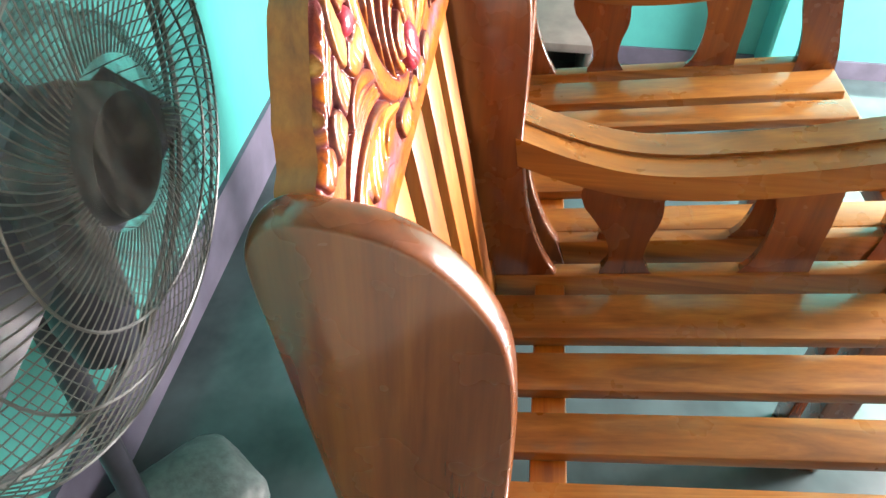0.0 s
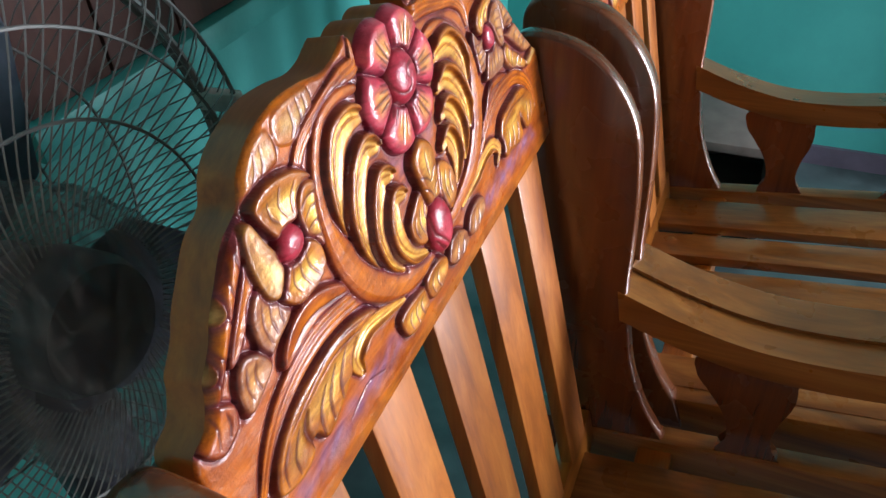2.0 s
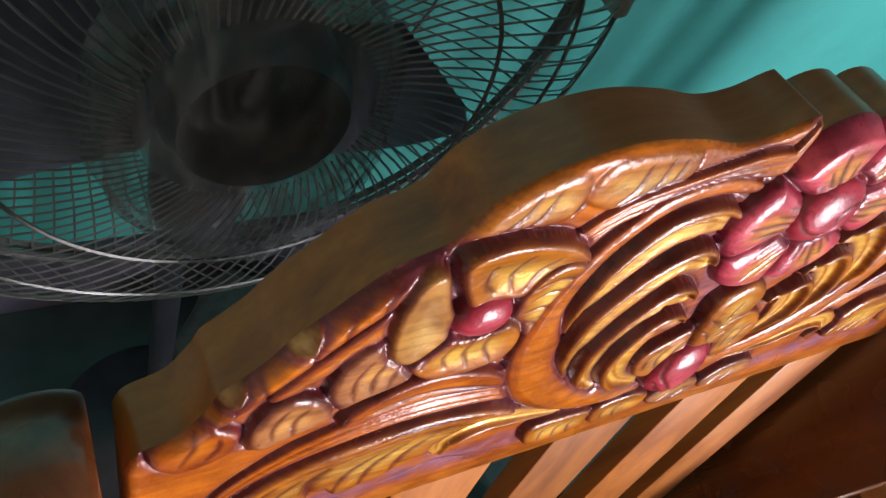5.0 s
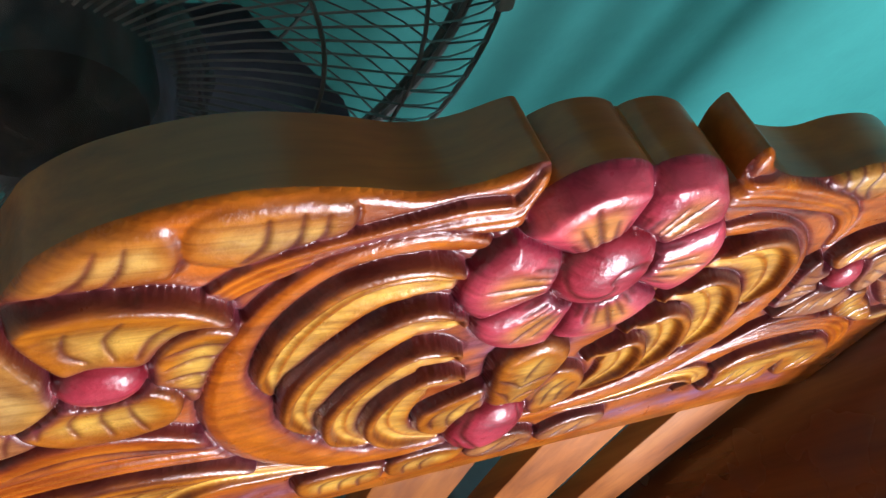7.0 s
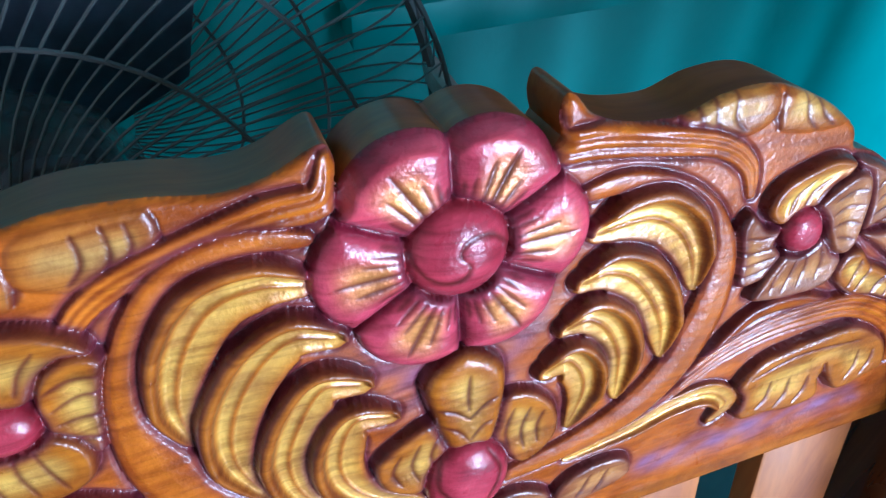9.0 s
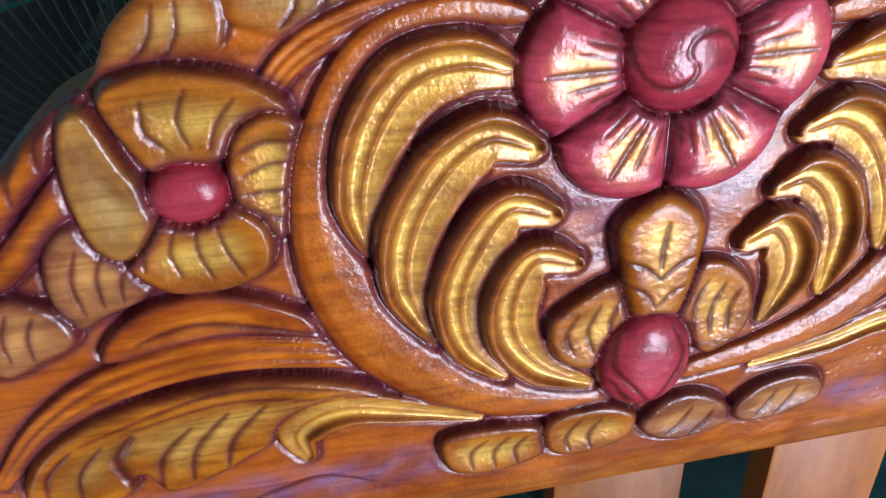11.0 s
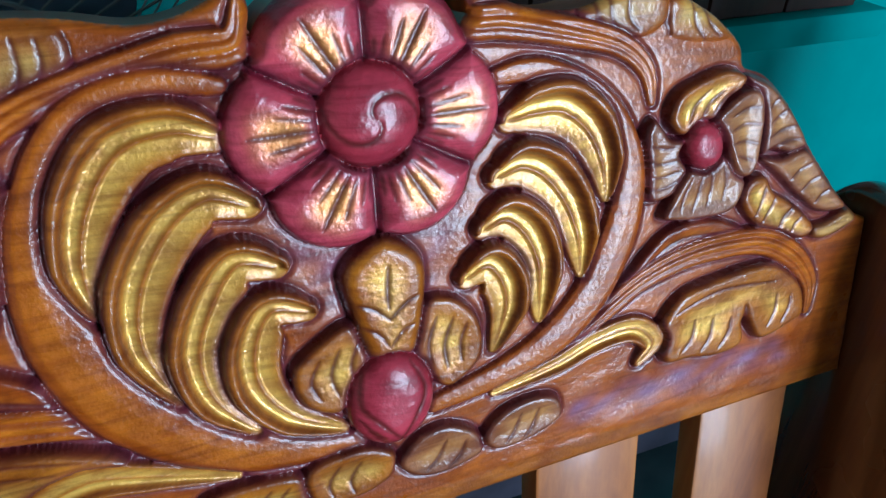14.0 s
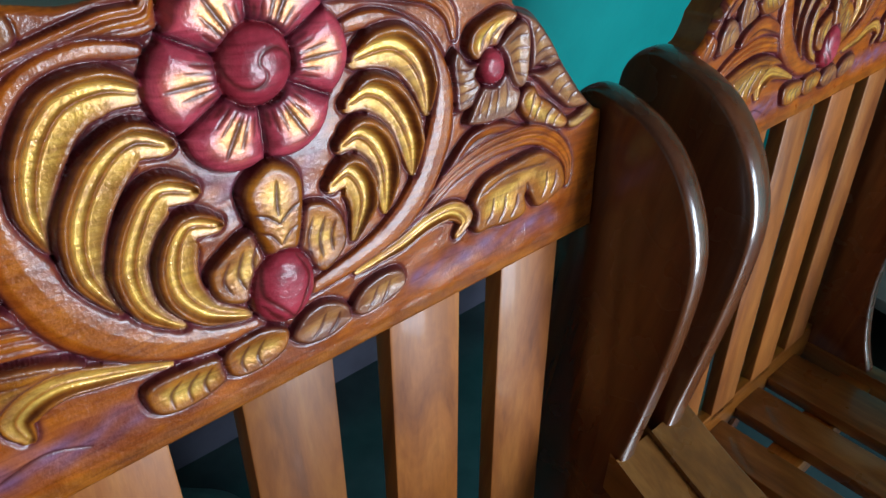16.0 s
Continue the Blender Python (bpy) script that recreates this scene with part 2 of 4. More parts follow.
# ---- the room ----


def structure(name, bm, mat, label):
    return tagged(part(name, bm, mat, smooth=False), label, "structure" if "wall" not in name else "wall", kind="structure")


structure("floor", box(-1.75, 1.78, -5.0, 0.57, -0.08, 0.0), FLOOR, "dark green polished cement floor, scuffed and dusty")
structure("wall_north", box(-1.85, 1.93, 0.565, 0.70, -0.08, 2.75), TEAL, "teal painted plaster wall behind the chairs")
structure("wall_east", box(1.78, 1.93, -2.5, 0.565, -0.08, 2.75), TEAL, "teal painted plaster side wall")
# ceiling is out of view, added dark so that tops stay dim
structure("ceiling", box(-1.85, 1.93, -2.65, 0.70, 2.75, 2.85), PLASTER, "unseen dark ceiling, added to close the room")
# unseen plain side wall and doorway wall, added to close the room
structure("wall_west", box(-1.85, -1.70, -2.5, 0.565, -0.08, 2.75), CREAM, "unseen cream side wall, added to close the room")
south = box(-1.85, 0.30, -2.65, -2.5, -0.08, 2.75)
box(1.66, 1.93, -2.65, -2.5, -0.08, 2.75, bm=south)
box(0.30, 1.66, -2.65, -2.5, 2.22, 2.75, bm=south)
structure("wall_south", south, CREAM, "unseen cream wall with an open doorway, added to close the room")
structure("pilaster", box(1.66, 1.785, -1.02, -0.86, 0.0, 2.75, 0.012), TEAL, "teal plastered pillar standing out from the wall")
sk = box(-1.70, 1.78, 0.553, 0.568, 0.0, 0.17)
structure("baseboard_north", sk, BAND, "slate violet painted skirting band")
structure("baseboard_east", box(1.768, 1.783, -0.86, 0.553, 0.0, 0.06), BAND, "slate violet painted skirting band")
structure("baseboard_east_front", box(1.768, 1.783, -2.5, -1.02, 0.0, 0.06), BAND, "slate violet painted skirting band")
structure("ground", box(-30, 30, -60, -5.0, -0.1, -0.02), plain("pale_yard_cement", (0.35, 0.34, 0.31), 0.9, 0, 0.2, 5), "pale cement yard outside")

# ---- carved pieces ----
FLOWER = (1.5, 185.5)


def flower_radius(a):
    return 41.0 + 8.6 * abs(math.sin(3 * (a - math.pi / 2))) ** 0.6


def crest_outline():
    left = [(-253.5, 0), (-253, 103), (-249, 112), (-237, 118), (-229, 130), (-226, 138), (-221, 143), (-213, 151), (-207, 160), (-202, 166), (-196, 172), (-181, 187), (-165, 195), (-160, 202), (-155, 210), (-143, 219), (-126, 225.5), (-108, 228.5), (-87, 227), (-68, 223.5), (-53, 225.5), (-40, 231.5), (-35, 232), (-33, 226), (-34, 220)]
    right = [(41, 218), (40, 226), (42, 232.5), (46, 231.5), (52, 224), (66, 218), (86, 216), (103, 221), (124, 221), (144, 212), (157, 203), (166, 194), (169, 185), (181, 180), (193, 170), (204, 157), (213, 144), (228, 126), (244, 109), (255, 99), (262, 96), (265, 0)]
    line = [left[0]] + [tuple(v) for v in smooth_line(left[1:], 110)]
    top = []
    for k in range(60):
        a = math.radians(142) - math.radians(142 - 38) * k / 59
        r = flower_radius(a)
        top.append((FLOWER[0] + r * math.cos(a), FLOWER[1] + r * math.sin(a)))
    line += top + [tuple(v) for v in smooth_line(right[:-1], 100)] + [right[-1]]
    return line


def segments_distance(X, Z, line, closed):
    """Distance from points to a line of segments, and how far along the line the nearest place is."""
    P = np.array(line, float)
    A = P if closed else P[:-1]
    B = np.roll(P, -1, 0) if closed else P[1:]
    best = np.full(X.shape, 1e9)
    along = np.zeros(X.shape)
    for k, (a, b) in enumerate(zip(A, B)):
        d = b - a
        f = np.clip(((X - a[0]) * d[0] + (Z - a[1]) * d[1]) / max(d @ d, 1e-9), 0, 1)
        q = (X - a[0] - f * d[0]) ** 2 + (Z - a[1] - f * d[1]) ** 2
        m = q < best
        best[m], along[m] = q[m], (k + f[m])
    return np.sqrt(best), along / len(A)


def inside_line(X, Z, line):
    P = np.array(line, float)
    hit = np.zeros(X.shape, bool)
    for (x0, z0), (x1, z1) in zip(P, np.roll(P, -1, 0)):
        if z0 != z1:
            hit ^= ((z0 > Z) != (z1 > Z)) & (X < (x1 - x0) * (Z - z0) / (z1 - z0) + x0)
    return hit


def ease(a, b, x):
    t = np.clip((x - a) / (b - a), 0, 1)
    return t * t * (3 - 2 * t)


# dark colours for grooves and cuts, and for the band round each piece
GROOVE_TINT = np.array((0.12, 0.017, 0.014))
HALO_TINT = np.array((0.14, 0.030, 0.062))
KINDS = {  # border, body and heart colours of the painted pieces; violet is sheen put into colour
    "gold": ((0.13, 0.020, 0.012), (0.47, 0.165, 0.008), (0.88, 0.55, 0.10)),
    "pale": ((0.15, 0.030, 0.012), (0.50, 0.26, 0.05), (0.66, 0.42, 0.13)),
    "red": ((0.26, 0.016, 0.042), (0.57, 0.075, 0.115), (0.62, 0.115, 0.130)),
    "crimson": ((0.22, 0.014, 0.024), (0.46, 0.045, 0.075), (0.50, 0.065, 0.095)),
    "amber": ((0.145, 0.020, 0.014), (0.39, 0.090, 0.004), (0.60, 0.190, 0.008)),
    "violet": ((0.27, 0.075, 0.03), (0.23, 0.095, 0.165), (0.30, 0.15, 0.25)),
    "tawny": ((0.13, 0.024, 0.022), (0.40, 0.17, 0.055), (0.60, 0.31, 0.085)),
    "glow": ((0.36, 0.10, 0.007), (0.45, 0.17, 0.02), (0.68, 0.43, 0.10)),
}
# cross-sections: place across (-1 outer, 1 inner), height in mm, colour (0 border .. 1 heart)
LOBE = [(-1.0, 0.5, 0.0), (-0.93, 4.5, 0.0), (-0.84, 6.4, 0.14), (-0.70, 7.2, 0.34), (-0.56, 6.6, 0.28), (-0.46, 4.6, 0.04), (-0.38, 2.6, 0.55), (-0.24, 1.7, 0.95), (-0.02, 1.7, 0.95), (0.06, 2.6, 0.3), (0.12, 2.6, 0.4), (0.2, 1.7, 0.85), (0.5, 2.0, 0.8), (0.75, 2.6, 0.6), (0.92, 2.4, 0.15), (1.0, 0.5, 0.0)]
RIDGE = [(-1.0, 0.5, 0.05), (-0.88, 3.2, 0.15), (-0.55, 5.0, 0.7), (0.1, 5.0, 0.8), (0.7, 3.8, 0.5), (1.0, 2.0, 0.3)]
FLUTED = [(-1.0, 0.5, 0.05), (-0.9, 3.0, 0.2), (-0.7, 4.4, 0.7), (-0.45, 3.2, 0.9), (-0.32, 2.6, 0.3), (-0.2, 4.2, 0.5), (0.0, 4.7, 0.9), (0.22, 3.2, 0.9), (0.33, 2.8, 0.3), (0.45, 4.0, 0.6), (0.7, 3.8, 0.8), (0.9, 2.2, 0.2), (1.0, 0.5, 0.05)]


def ornaments():
    """All pieces of the carving, lowest first: (name, kind, shape). Places in mm on the face of the rail."""
    out = []
    leaf = lambda name, kind, line, h, cup=0.15, cuts=(), edge=3.0: out.append((name, kind, "leaf", line, h, cup, cuts, edge))
    ridge = lambda name, kind, line, widths, section, gain=1.0: out.append((name, kind, "ridge", line, widths, section, gain))
    fx, fz = FLOWER
    # violet patches paint the varnish's reflected haze onto the amber ground
    leaf("carved_ground", "violet", [(-46, 190), (-42, 150), (-32, 122), (-22, 100), (0, 92), (24, 100), (34, 122), (44, 150), (48, 190), (0, 210)], -0.8, 0, (), 4)
    leaf("carved_ground", "violet", [(-215, 40), (-170, 44), (-120, 46), (-78, 44), (-74, 16), (-120, 13), (-170, 13), (-225, 16)], -0.8, 0, [((-150, 26), (-125, 32), (-105, 24), 0.8)], 4)
    leaf("carved_ground", "violet", [(215, 42), (170, 46), (120, 46), (84, 42), (80, 18), (120, 14), (170, 14), (225, 16)], -0.8, 0, (), 4)
    for f in (-1, 1):
        g = lambda pts: [(-x * f, z) for x, z in pts]
        c = lambda cuts: [tuple((-x * f, z) for x, z in q[:-1]) + (q[-1],) for q in cuts]
        # upper ear
        leaf("leaf", "glow", g([(-161, 200), (-152, 213), (-139, 221), (-128, 220), (-124, 205), (-140, 199)]), 1.6, 0.2, c([((-152, 200), (-146, 206), (-143, 215), 0.9), ((-145, 199), (-139, 206), (-137, 216), 0.8), ((-127, 222), (-124, 214), (-127, 203), 2.0)]), 5.0)
        leaf("leaf", "glow", g([(-124, 208), (-122, 223), (-104, 227), (-86, 224), (-87, 208), (-104, 202)]), 1.6, 0.2, c([((-112, 206), (-107, 212), (-107, 222), 1.0), ((-103, 206), (-99, 213), (-99, 223), 0.9), ((-97, 208), (-93, 214), (-93, 222), 0.9), ((-86, 225), (-84, 217), (-88, 207), 2.0)]), 5.0)
        ridge("stem", "amber", g([(-36, 229), (-39, 216), (-56, 214), (-82, 208), (-104, 201), (-117, 190), (-121, 176)]), [2, 6.5, 7, 6, 5, 4, 2], FLUTED, -0.75 * f)
        if f == -1:
            # roped edge with two curled tips, and the leaves that lie inside it
            leaf("leaf", "amber", [(-167, 193), (-185, 183), (-204, 164), (-225, 143), (-247, 117), (-240, 111), (-222, 128), (-205, 145), (-190, 162), (-174, 178)], 4.5, 0.0, [((-176, 188), (-181, 181), (-182, 173), 1.2), ((-186, 180), (-191, 172), (-192, 164), 1.2), ((-198, 169), (-201, 161), (-200, 153), 1.2), ((-212, 156), (-215, 148), (-213, 140), 1.2), ((-220, 148), (-223, 139), (-221, 131), 1.2), ((-234, 134), (-236, 126), (-233, 119), 1.2)], 5)
            leaf("leaf", "amber", [(-174, 176), (-190, 161), (-212, 137), (-204, 134), (-182, 153), (-172, 163)], 3.5, 0.2)
            leaf("leaf", "amber", [(-247, 113), (-234, 127), (-219, 118), (-222, 105), (-238, 100)], 3.5, 0.2, [((-238, 106), (-234, 114), (-233, 122), 0.9), ((-230, 106), (-226, 112), (-226, 119), 0.9)])
            leaf("leaf", "tawny", [(-180, 156), (-168, 152), (-157, 138), (-163, 127), (-177, 121), (-190, 117), (-193, 130), (-190, 147)], 5, 0.2, [((-183, 124), (-184, 136), (-180, 147), 0.9), ((-177, 126), (-177, 136), (-173, 146), 0.9), ((-171, 127), (-170, 135), (-166, 142), 0.8), ((-193, 136), (-195, 125), (-188, 117), 2.6)], 4)
            leaf("leaf", "tawny", [(-218, 110), (-214, 126), (-204, 134), (-192, 127), (-188, 114), (-202, 106), (-215, 102)], 5, 0.2, [((-209, 110), (-209, 119), (-205, 128), 0.9), ((-202, 110), (-202, 118), (-198, 126), 0.9), ((-219, 119), (-219, 109), (-212, 102), 2.4)], 4)
            leaf("leaf", "pale", [(-199, 169), (-206, 166), (-210, 160), (-206, 157), (-200, 160)], 7, 0.0, (), 3)
            leaf("leaf", "pale", [(-219, 149), (-226, 145), (-230, 138), (-225, 135), (-219, 139)], 7, 0.0, (), 3)
            # side flower
            leaf("petal", "gold", [(-163, 193), (-152, 199), (-138, 199), (-122, 194), (-112, 184), (-120, 174), (-137, 169), (-150, 166), (-158, 176)], 7.5, 0.25, [((-147, 176), (-152, 182), (-151, 191), 0.9), ((-141, 176), (-143, 184), (-139, 193), 0.9), ((-136, 175), (-133, 182), (-127, 189), 0.9)])
            leaf("petal", "gold", [(-131, 176), (-120, 184), (-109, 178), (-108, 162), (-114, 146), (-125, 142), (-134, 157)], 6.5, 0.2, [((-130, 172), (-122, 175), (-114, 174), 0.9), ((-129, 165), (-120, 168), (-112, 166), 0.9), ((-129, 159), (-120, 159), (-113, 156), 0.9), ((-129, 152), (-123, 151), (-118, 148), 0.9)])
            leaf("petal", "gold", [(-168, 141), (-158, 153), (-148, 155), (-133, 156), (-124, 146), (-126, 132), (-141, 126), (-158, 128)], 7.5, 0.25, [((-156, 151), (-161, 145), (-162, 138), 0.9), ((-151, 151), (-154, 142), (-152, 134), 0.9), ((-145, 151), (-146, 141), (-143, 132), 0.9), ((-139, 151), (-138, 141), (-134, 132), 0.9)])
            leaf("petal", "pale", [(-172, 190), (-165, 189), (-160, 174), (-155, 162), (-156, 152), (-166, 141), (-175, 146), (-178, 162), (-177, 179)], 6.5, 0.1)
            leaf("flower_centre", "crimson", [(-145 + 12 * math.cos(h), 161 + 10.5 * math.sin(h)) for h in (2 * math.pi * j / 12 for j in range(12))], 10, 0, (), 9)
        else:
            # leaves that step down the edge, and the smaller side flower
            leaf("leaf", "tawny", [(168, 182), (179, 179), (190, 171), (202, 157), (209, 146), (205, 140), (188, 145), (181, 144), (180, 159), (174, 172)], 5, 0.2, [((184, 152), (192, 155), (200, 156), 0.9), ((184, 159), (190, 163), (195, 165), 0.9), ((182, 166), (186, 170), (189, 171), 0.8), ((186, 147), (195, 149), (204, 149), 0.9)], 4)
            leaf("leaf", "tawny", [(182, 142), (195, 141), (209, 143), (224, 127), (242, 109), (233, 106), (221, 109), (205, 121), (193, 132)], 5, 0.2, [((200, 129), (206, 133), (213, 136), 0.9), ((208, 122), (214, 126), (221, 129), 0.9), ((218, 114), (223, 118), (229, 121), 0.9)], 4)
            leaf("leaf", "gold", [(171, 127), (176, 134), (185, 134), (192, 125), (203, 118), (213, 110), (222, 100), (214, 95), (198, 99), (184, 108), (174, 118)], 6, 0.2, [((180, 113), (184, 120), (185, 129), 0.9), ((185, 110), (190, 116), (192, 124), 0.9), ((197, 104), (200, 110), (204, 115), 1.6), ((205, 101), (208, 106), (211, 109), 0.9)], 4)
            leaf("leaf", "pale", [(221, 101), (230, 102), (243, 106), (253, 101), (240, 94), (228, 92), (221, 95)], 5, 0.1, (), 4)
            leaf("petal", "tawny", [(116, 163), (120, 170), (125, 166), (130, 160), (138, 158), (135, 152), (140, 144), (137, 136), (129, 132), (119, 133), (116, 147)], 6, 0.2, [((120, 158), (126, 156), (133, 156), 0.8), ((119, 151), (126, 149), (134, 150), 0.8), ((119, 144), (127, 143), (136, 145), 0.8), ((121, 138), (128, 138), (136, 141), 0.8)])
            leaf("petal", "gold", [(127, 170), (131, 179), (141, 184), (155, 187), (166, 183), (164, 177), (157, 173), (151, 165), (143, 165), (136, 160), (130, 163)], 7, 0.2, [((137, 166), (140, 173), (147, 179), 0.9), ((143, 167), (147, 173), (154, 178), 0.9), ((149, 168), (154, 174), (160, 178), 0.8)])
            leaf("petal", "tawny", [(128, 123), (132, 132), (140, 144), (149, 143), (157, 149), (164, 143), (172, 137), (172, 128), (167, 120), (152, 118), (137, 120)], 6.5, 0.2, [((142, 140), (138, 132), (137, 125), 0.8), ((147, 140), (146, 131), (143, 124), 0.8), ((152, 142), (153, 133), (151, 125), 0.8), ((158, 145), (161, 135), (160, 126), 0.8)])
            leaf("petal", "tawny", [(151, 165), (158, 172), (168, 177), (176, 174), (179, 164), (179, 152), (178, 140), (173, 135), (166, 138), (161, 147), (157, 156)], 7, 0.2, [((160, 165), (167, 168), (174, 168), 0.8), ((161, 159), (168, 161), (176, 160), 0.8), ((162, 153), (169, 153), (176, 151), 0.8), ((165, 147), (170, 145), (175, 143), 0.8)])
            leaf("flower_centre", "crimson", [(147.5 + 10.5 * math.cos(h) - 2 * math.sin(h), 154 + 11.5 * math.sin(h)) for h in (2 * math.pi * j / 12 for j in range(12))], 9.5, 0, (), 8)
        # sweeping leaves and stems below
        if f == -1:
            leaf("leaf", "amber", g([(-184, 104), (-172, 121), (-148, 126), (-124, 117), (-102, 97), (-124, 101), (-150, 102)]), 5.5, 0.2, c([((-172, 110), (-150, 114), (-116, 104), 1.1), ((-168, 105), (-145, 109), (-122, 104), 0.7)]))
            ridge("stem", "amber", g([(-12, 49), (-48, 51), (-82, 68), (-101, 87), (-122, 95), (-152, 99), (-184, 93), (-210, 78), (-230, 56)]), [4, 6, 6, 6, 7.5, 8.5, 8, 6, 3], FLUTED, -0.8 * f)
            big = [(-96, 72), (-122, 86), (-152, 89), (-190, 83), (-215, 68), (-224, 48), (-206, 40), (-190, 43), (-184, 52), (-176, 41), (-158, 46), (-130, 60)]
            bigcuts = [((-178, 46), (-175, 60), (-163, 72), 1.4), ((-167, 48), (-163, 62), (-150, 76), 1.4), ((-154, 52), (-150, 64), (-137, 77), 1.3), ((-216, 48), (-213, 60), (-203, 70), 1.0), ((-205, 46), (-203, 58), (-193, 70), 1.0), ((-183, 72), (-190, 62), (-187, 48), 2.6), ((-110, 78), (-150, 86), (-200, 72), 0.7), ((-120, 76), (-150, 81), (-186, 74), 0.6)]
            leaf("leaf", "gold", big, 6.5, 0.1, bigcuts, 4)
        else:
            leaf("leaf", "amber", [(108, 90), (120, 106), (134, 117), (156, 118), (175, 110), (186, 102), (163, 105), (141, 103), (123, 94)], 5.0, 0.2, [((118, 98), (138, 110), (165, 109), 1.0)])
            leaf("leaf", "gold", [(132, 66), (142, 81), (165, 86), (196, 87), (217, 72), (223, 52), (213, 46), (198, 42), (191, 46), (183, 58), (185, 47), (180, 41), (166, 40), (152, 43), (138, 44), (132, 56)], 6.5, 0.1, [((146, 50), (151, 56), (152, 66), 1.1), ((157, 47), (162, 54), (163, 64), 1.1), ((168, 46), (173, 53), (174, 62), 1.1), ((198, 50), (202, 58), (202, 68), 1.0), ((207, 50), (211, 58), (211, 66), 1.0), ((183, 66), (185, 55), (190, 45), 2.4), ((140, 72), (165, 79), (200, 76), 0.8)], 4)
            ridge("stem", "amber", [(60, 57), (84, 69), (102, 81), (120, 92), (141, 99), (164, 101), (191, 98), (213, 85), (227, 67), (229, 49)], [3, 5, 6, 6, 7, 7.5, 7.5, 7, 5, 2], FLUTED, -0.9)
        # fan of scooped lobes with its outer stem
        fans = {
            -1: ([(-46, 203), (-66, 206), (-88, 199), (-103, 179), (-110, 152), (-107, 122), (-93, 92), (-62, 64), (-14, 50)], [3, 5, 6, 6.5, 8, 12, 14, 12, 5],
                 [([(-50, 187), (-63, 191), (-79, 187), (-91, 171), (-97, 150), (-95, 130)], [6, 11, 13, 12, 9, 2]),
                  ([(-43, 162), (-56, 167), (-70, 158), (-82, 138), (-85, 115), (-76, 90)], [6, 11, 12.5, 12, 9, 2]),
                  ([(-37, 137), (-50, 141), (-61, 127), (-68, 108), (-65, 87), (-52, 69)], [6, 10.5, 12, 11, 8, 2]),
                  ([(-28, 116), (-41, 120), (-49, 106), (-49, 88), (-38, 71), (-18, 58)], [5, 10, 11.5, 10.5, 8, 2])]),
            1: ([(48, 194), (63, 196), (79, 192), (97, 180), (109, 162), (112, 141), (107, 116), (94, 91), (75, 74), (52, 64), (20, 57)], [3, 5, 5, 5.5, 6, 8, 10, 10, 9, 7, 4],
                [([(56, 178), (66, 180), (79, 179), (91, 169), (98, 154), (101, 137)], [6, 12, 13.5, 12.5, 9, 2]),
                 ([(51, 156), (61, 159), (72, 153), (82, 139), (88, 122), (90, 104)], [6, 12, 13, 12, 9, 2]),
                 ([(45, 135), (54, 138), (63, 130), (69, 116), (70, 102), (70, 86)], [6, 11.5, 12.5, 11, 8, 2]),
                 ([(37, 115), (46, 119), (53, 109), (54, 96), (48, 77)], [6, 11, 11, 9, 2])]),
        }
        stem_line, stem_widths, lobes = fans[f]
        ridge("stem", "amber", stem_line, stem_widths, RIDGE, -0.85 * f)
        for line, ws in lobes:
            ridge("scroll_lobe", "gold", line, ws, LOBE, -1.0 * f)
        if f == -1:
            ridge("scroll_lobe", "gold", [(-127, 46), (-128, 59), (-112, 66), (-92, 61), (-62, 50)], [4, 8.5, 8, 6, 2], LOBE, 0.8)
            leaf("leaf", "gold", [(-77, 44), (-76, 27), (-64, 21), (-48, 22), (-36, 28), (-38, 42), (-56, 46)], 5, 0.2, [((-66, 26), (-66, 34), (-60, 40), 0.9), ((-57, 25), (-57, 33), (-51, 40), 0.9), ((-48, 25), (-49, 32), (-44, 39), 0.9)])
            leaf("leaf", "gold", [(-36, 44), (-35, 27), (-21, 22), (-3, 27), (1, 40), (-14, 48)], 5, 0.2, [((-27, 27), (-28, 34), (-23, 42), 0.9), ((-18, 26), (-19, 33), (-14, 41), 0.9)])
        else:
            ridge("scroll_lobe", "gold", [(124, 49), (130, 58), (119, 68), (100, 67), (79, 60), (48, 54)], [4, 7.5, 7, 6, 5, 2], LOBE, -0.8)
            leaf("leaf", "tawny", [(2, 33), (10, 44), (24, 47), (38, 39), (42, 27), (26, 21), (10, 23)], 5, 0.2, [((14, 26), (20, 31), (24, 39), 0.9), ((24, 24), (30, 29), (33, 36), 0.9)])
            leaf("leaf", "tawny", [(41, 33), (50, 44), (66, 48), (79, 44), (81, 32), (66, 25), (48, 24)], 5, 0.2, [((52, 27), (57, 33), (60, 41), 0.9), ((61, 27), (66, 33), (69, 41), 0.9)])
    # great flower over both fans
    for k in range(6):
        a0, a1 = math.radians(90 + 60 * k), math.radians(150 + 60 * k)
        line = []
        for j in range(17):
            a = a0 + (a1 - a0) * (0.004 + 0.992 * j / 16)
            r = flower_radius(a)
            line.append((fx + r * math.cos(a), fz + r * math.sin(a)))
        for j in range(5):
            a = a1 - (a1 - a0) * (0.04 + 0.92 * j / 4)
            line.append((fx + 12 * math.cos(a), fz + 12 * math.sin(a)))
        am = (a0 + a1) / 2
        ray = lambda da, r0, r1, w: tuple((fx + r * math.cos(am + math.radians(da)), fz + r * math.sin(am + math.radians(da))) for r in (r0, (r0 + r1) / 2, r1)) + (w,)
        cuts = [ray(0, 20, 42, 1.1), ray(-10, 20, 33, 0.7), ray(9, 20, 36, 0.8), ray(-18, 20, 31, 0.8), ray(18, 20, 30, 0.7), ray(24, 20, 29, 0.6), ray(-24, 20, 28, 0.6)]
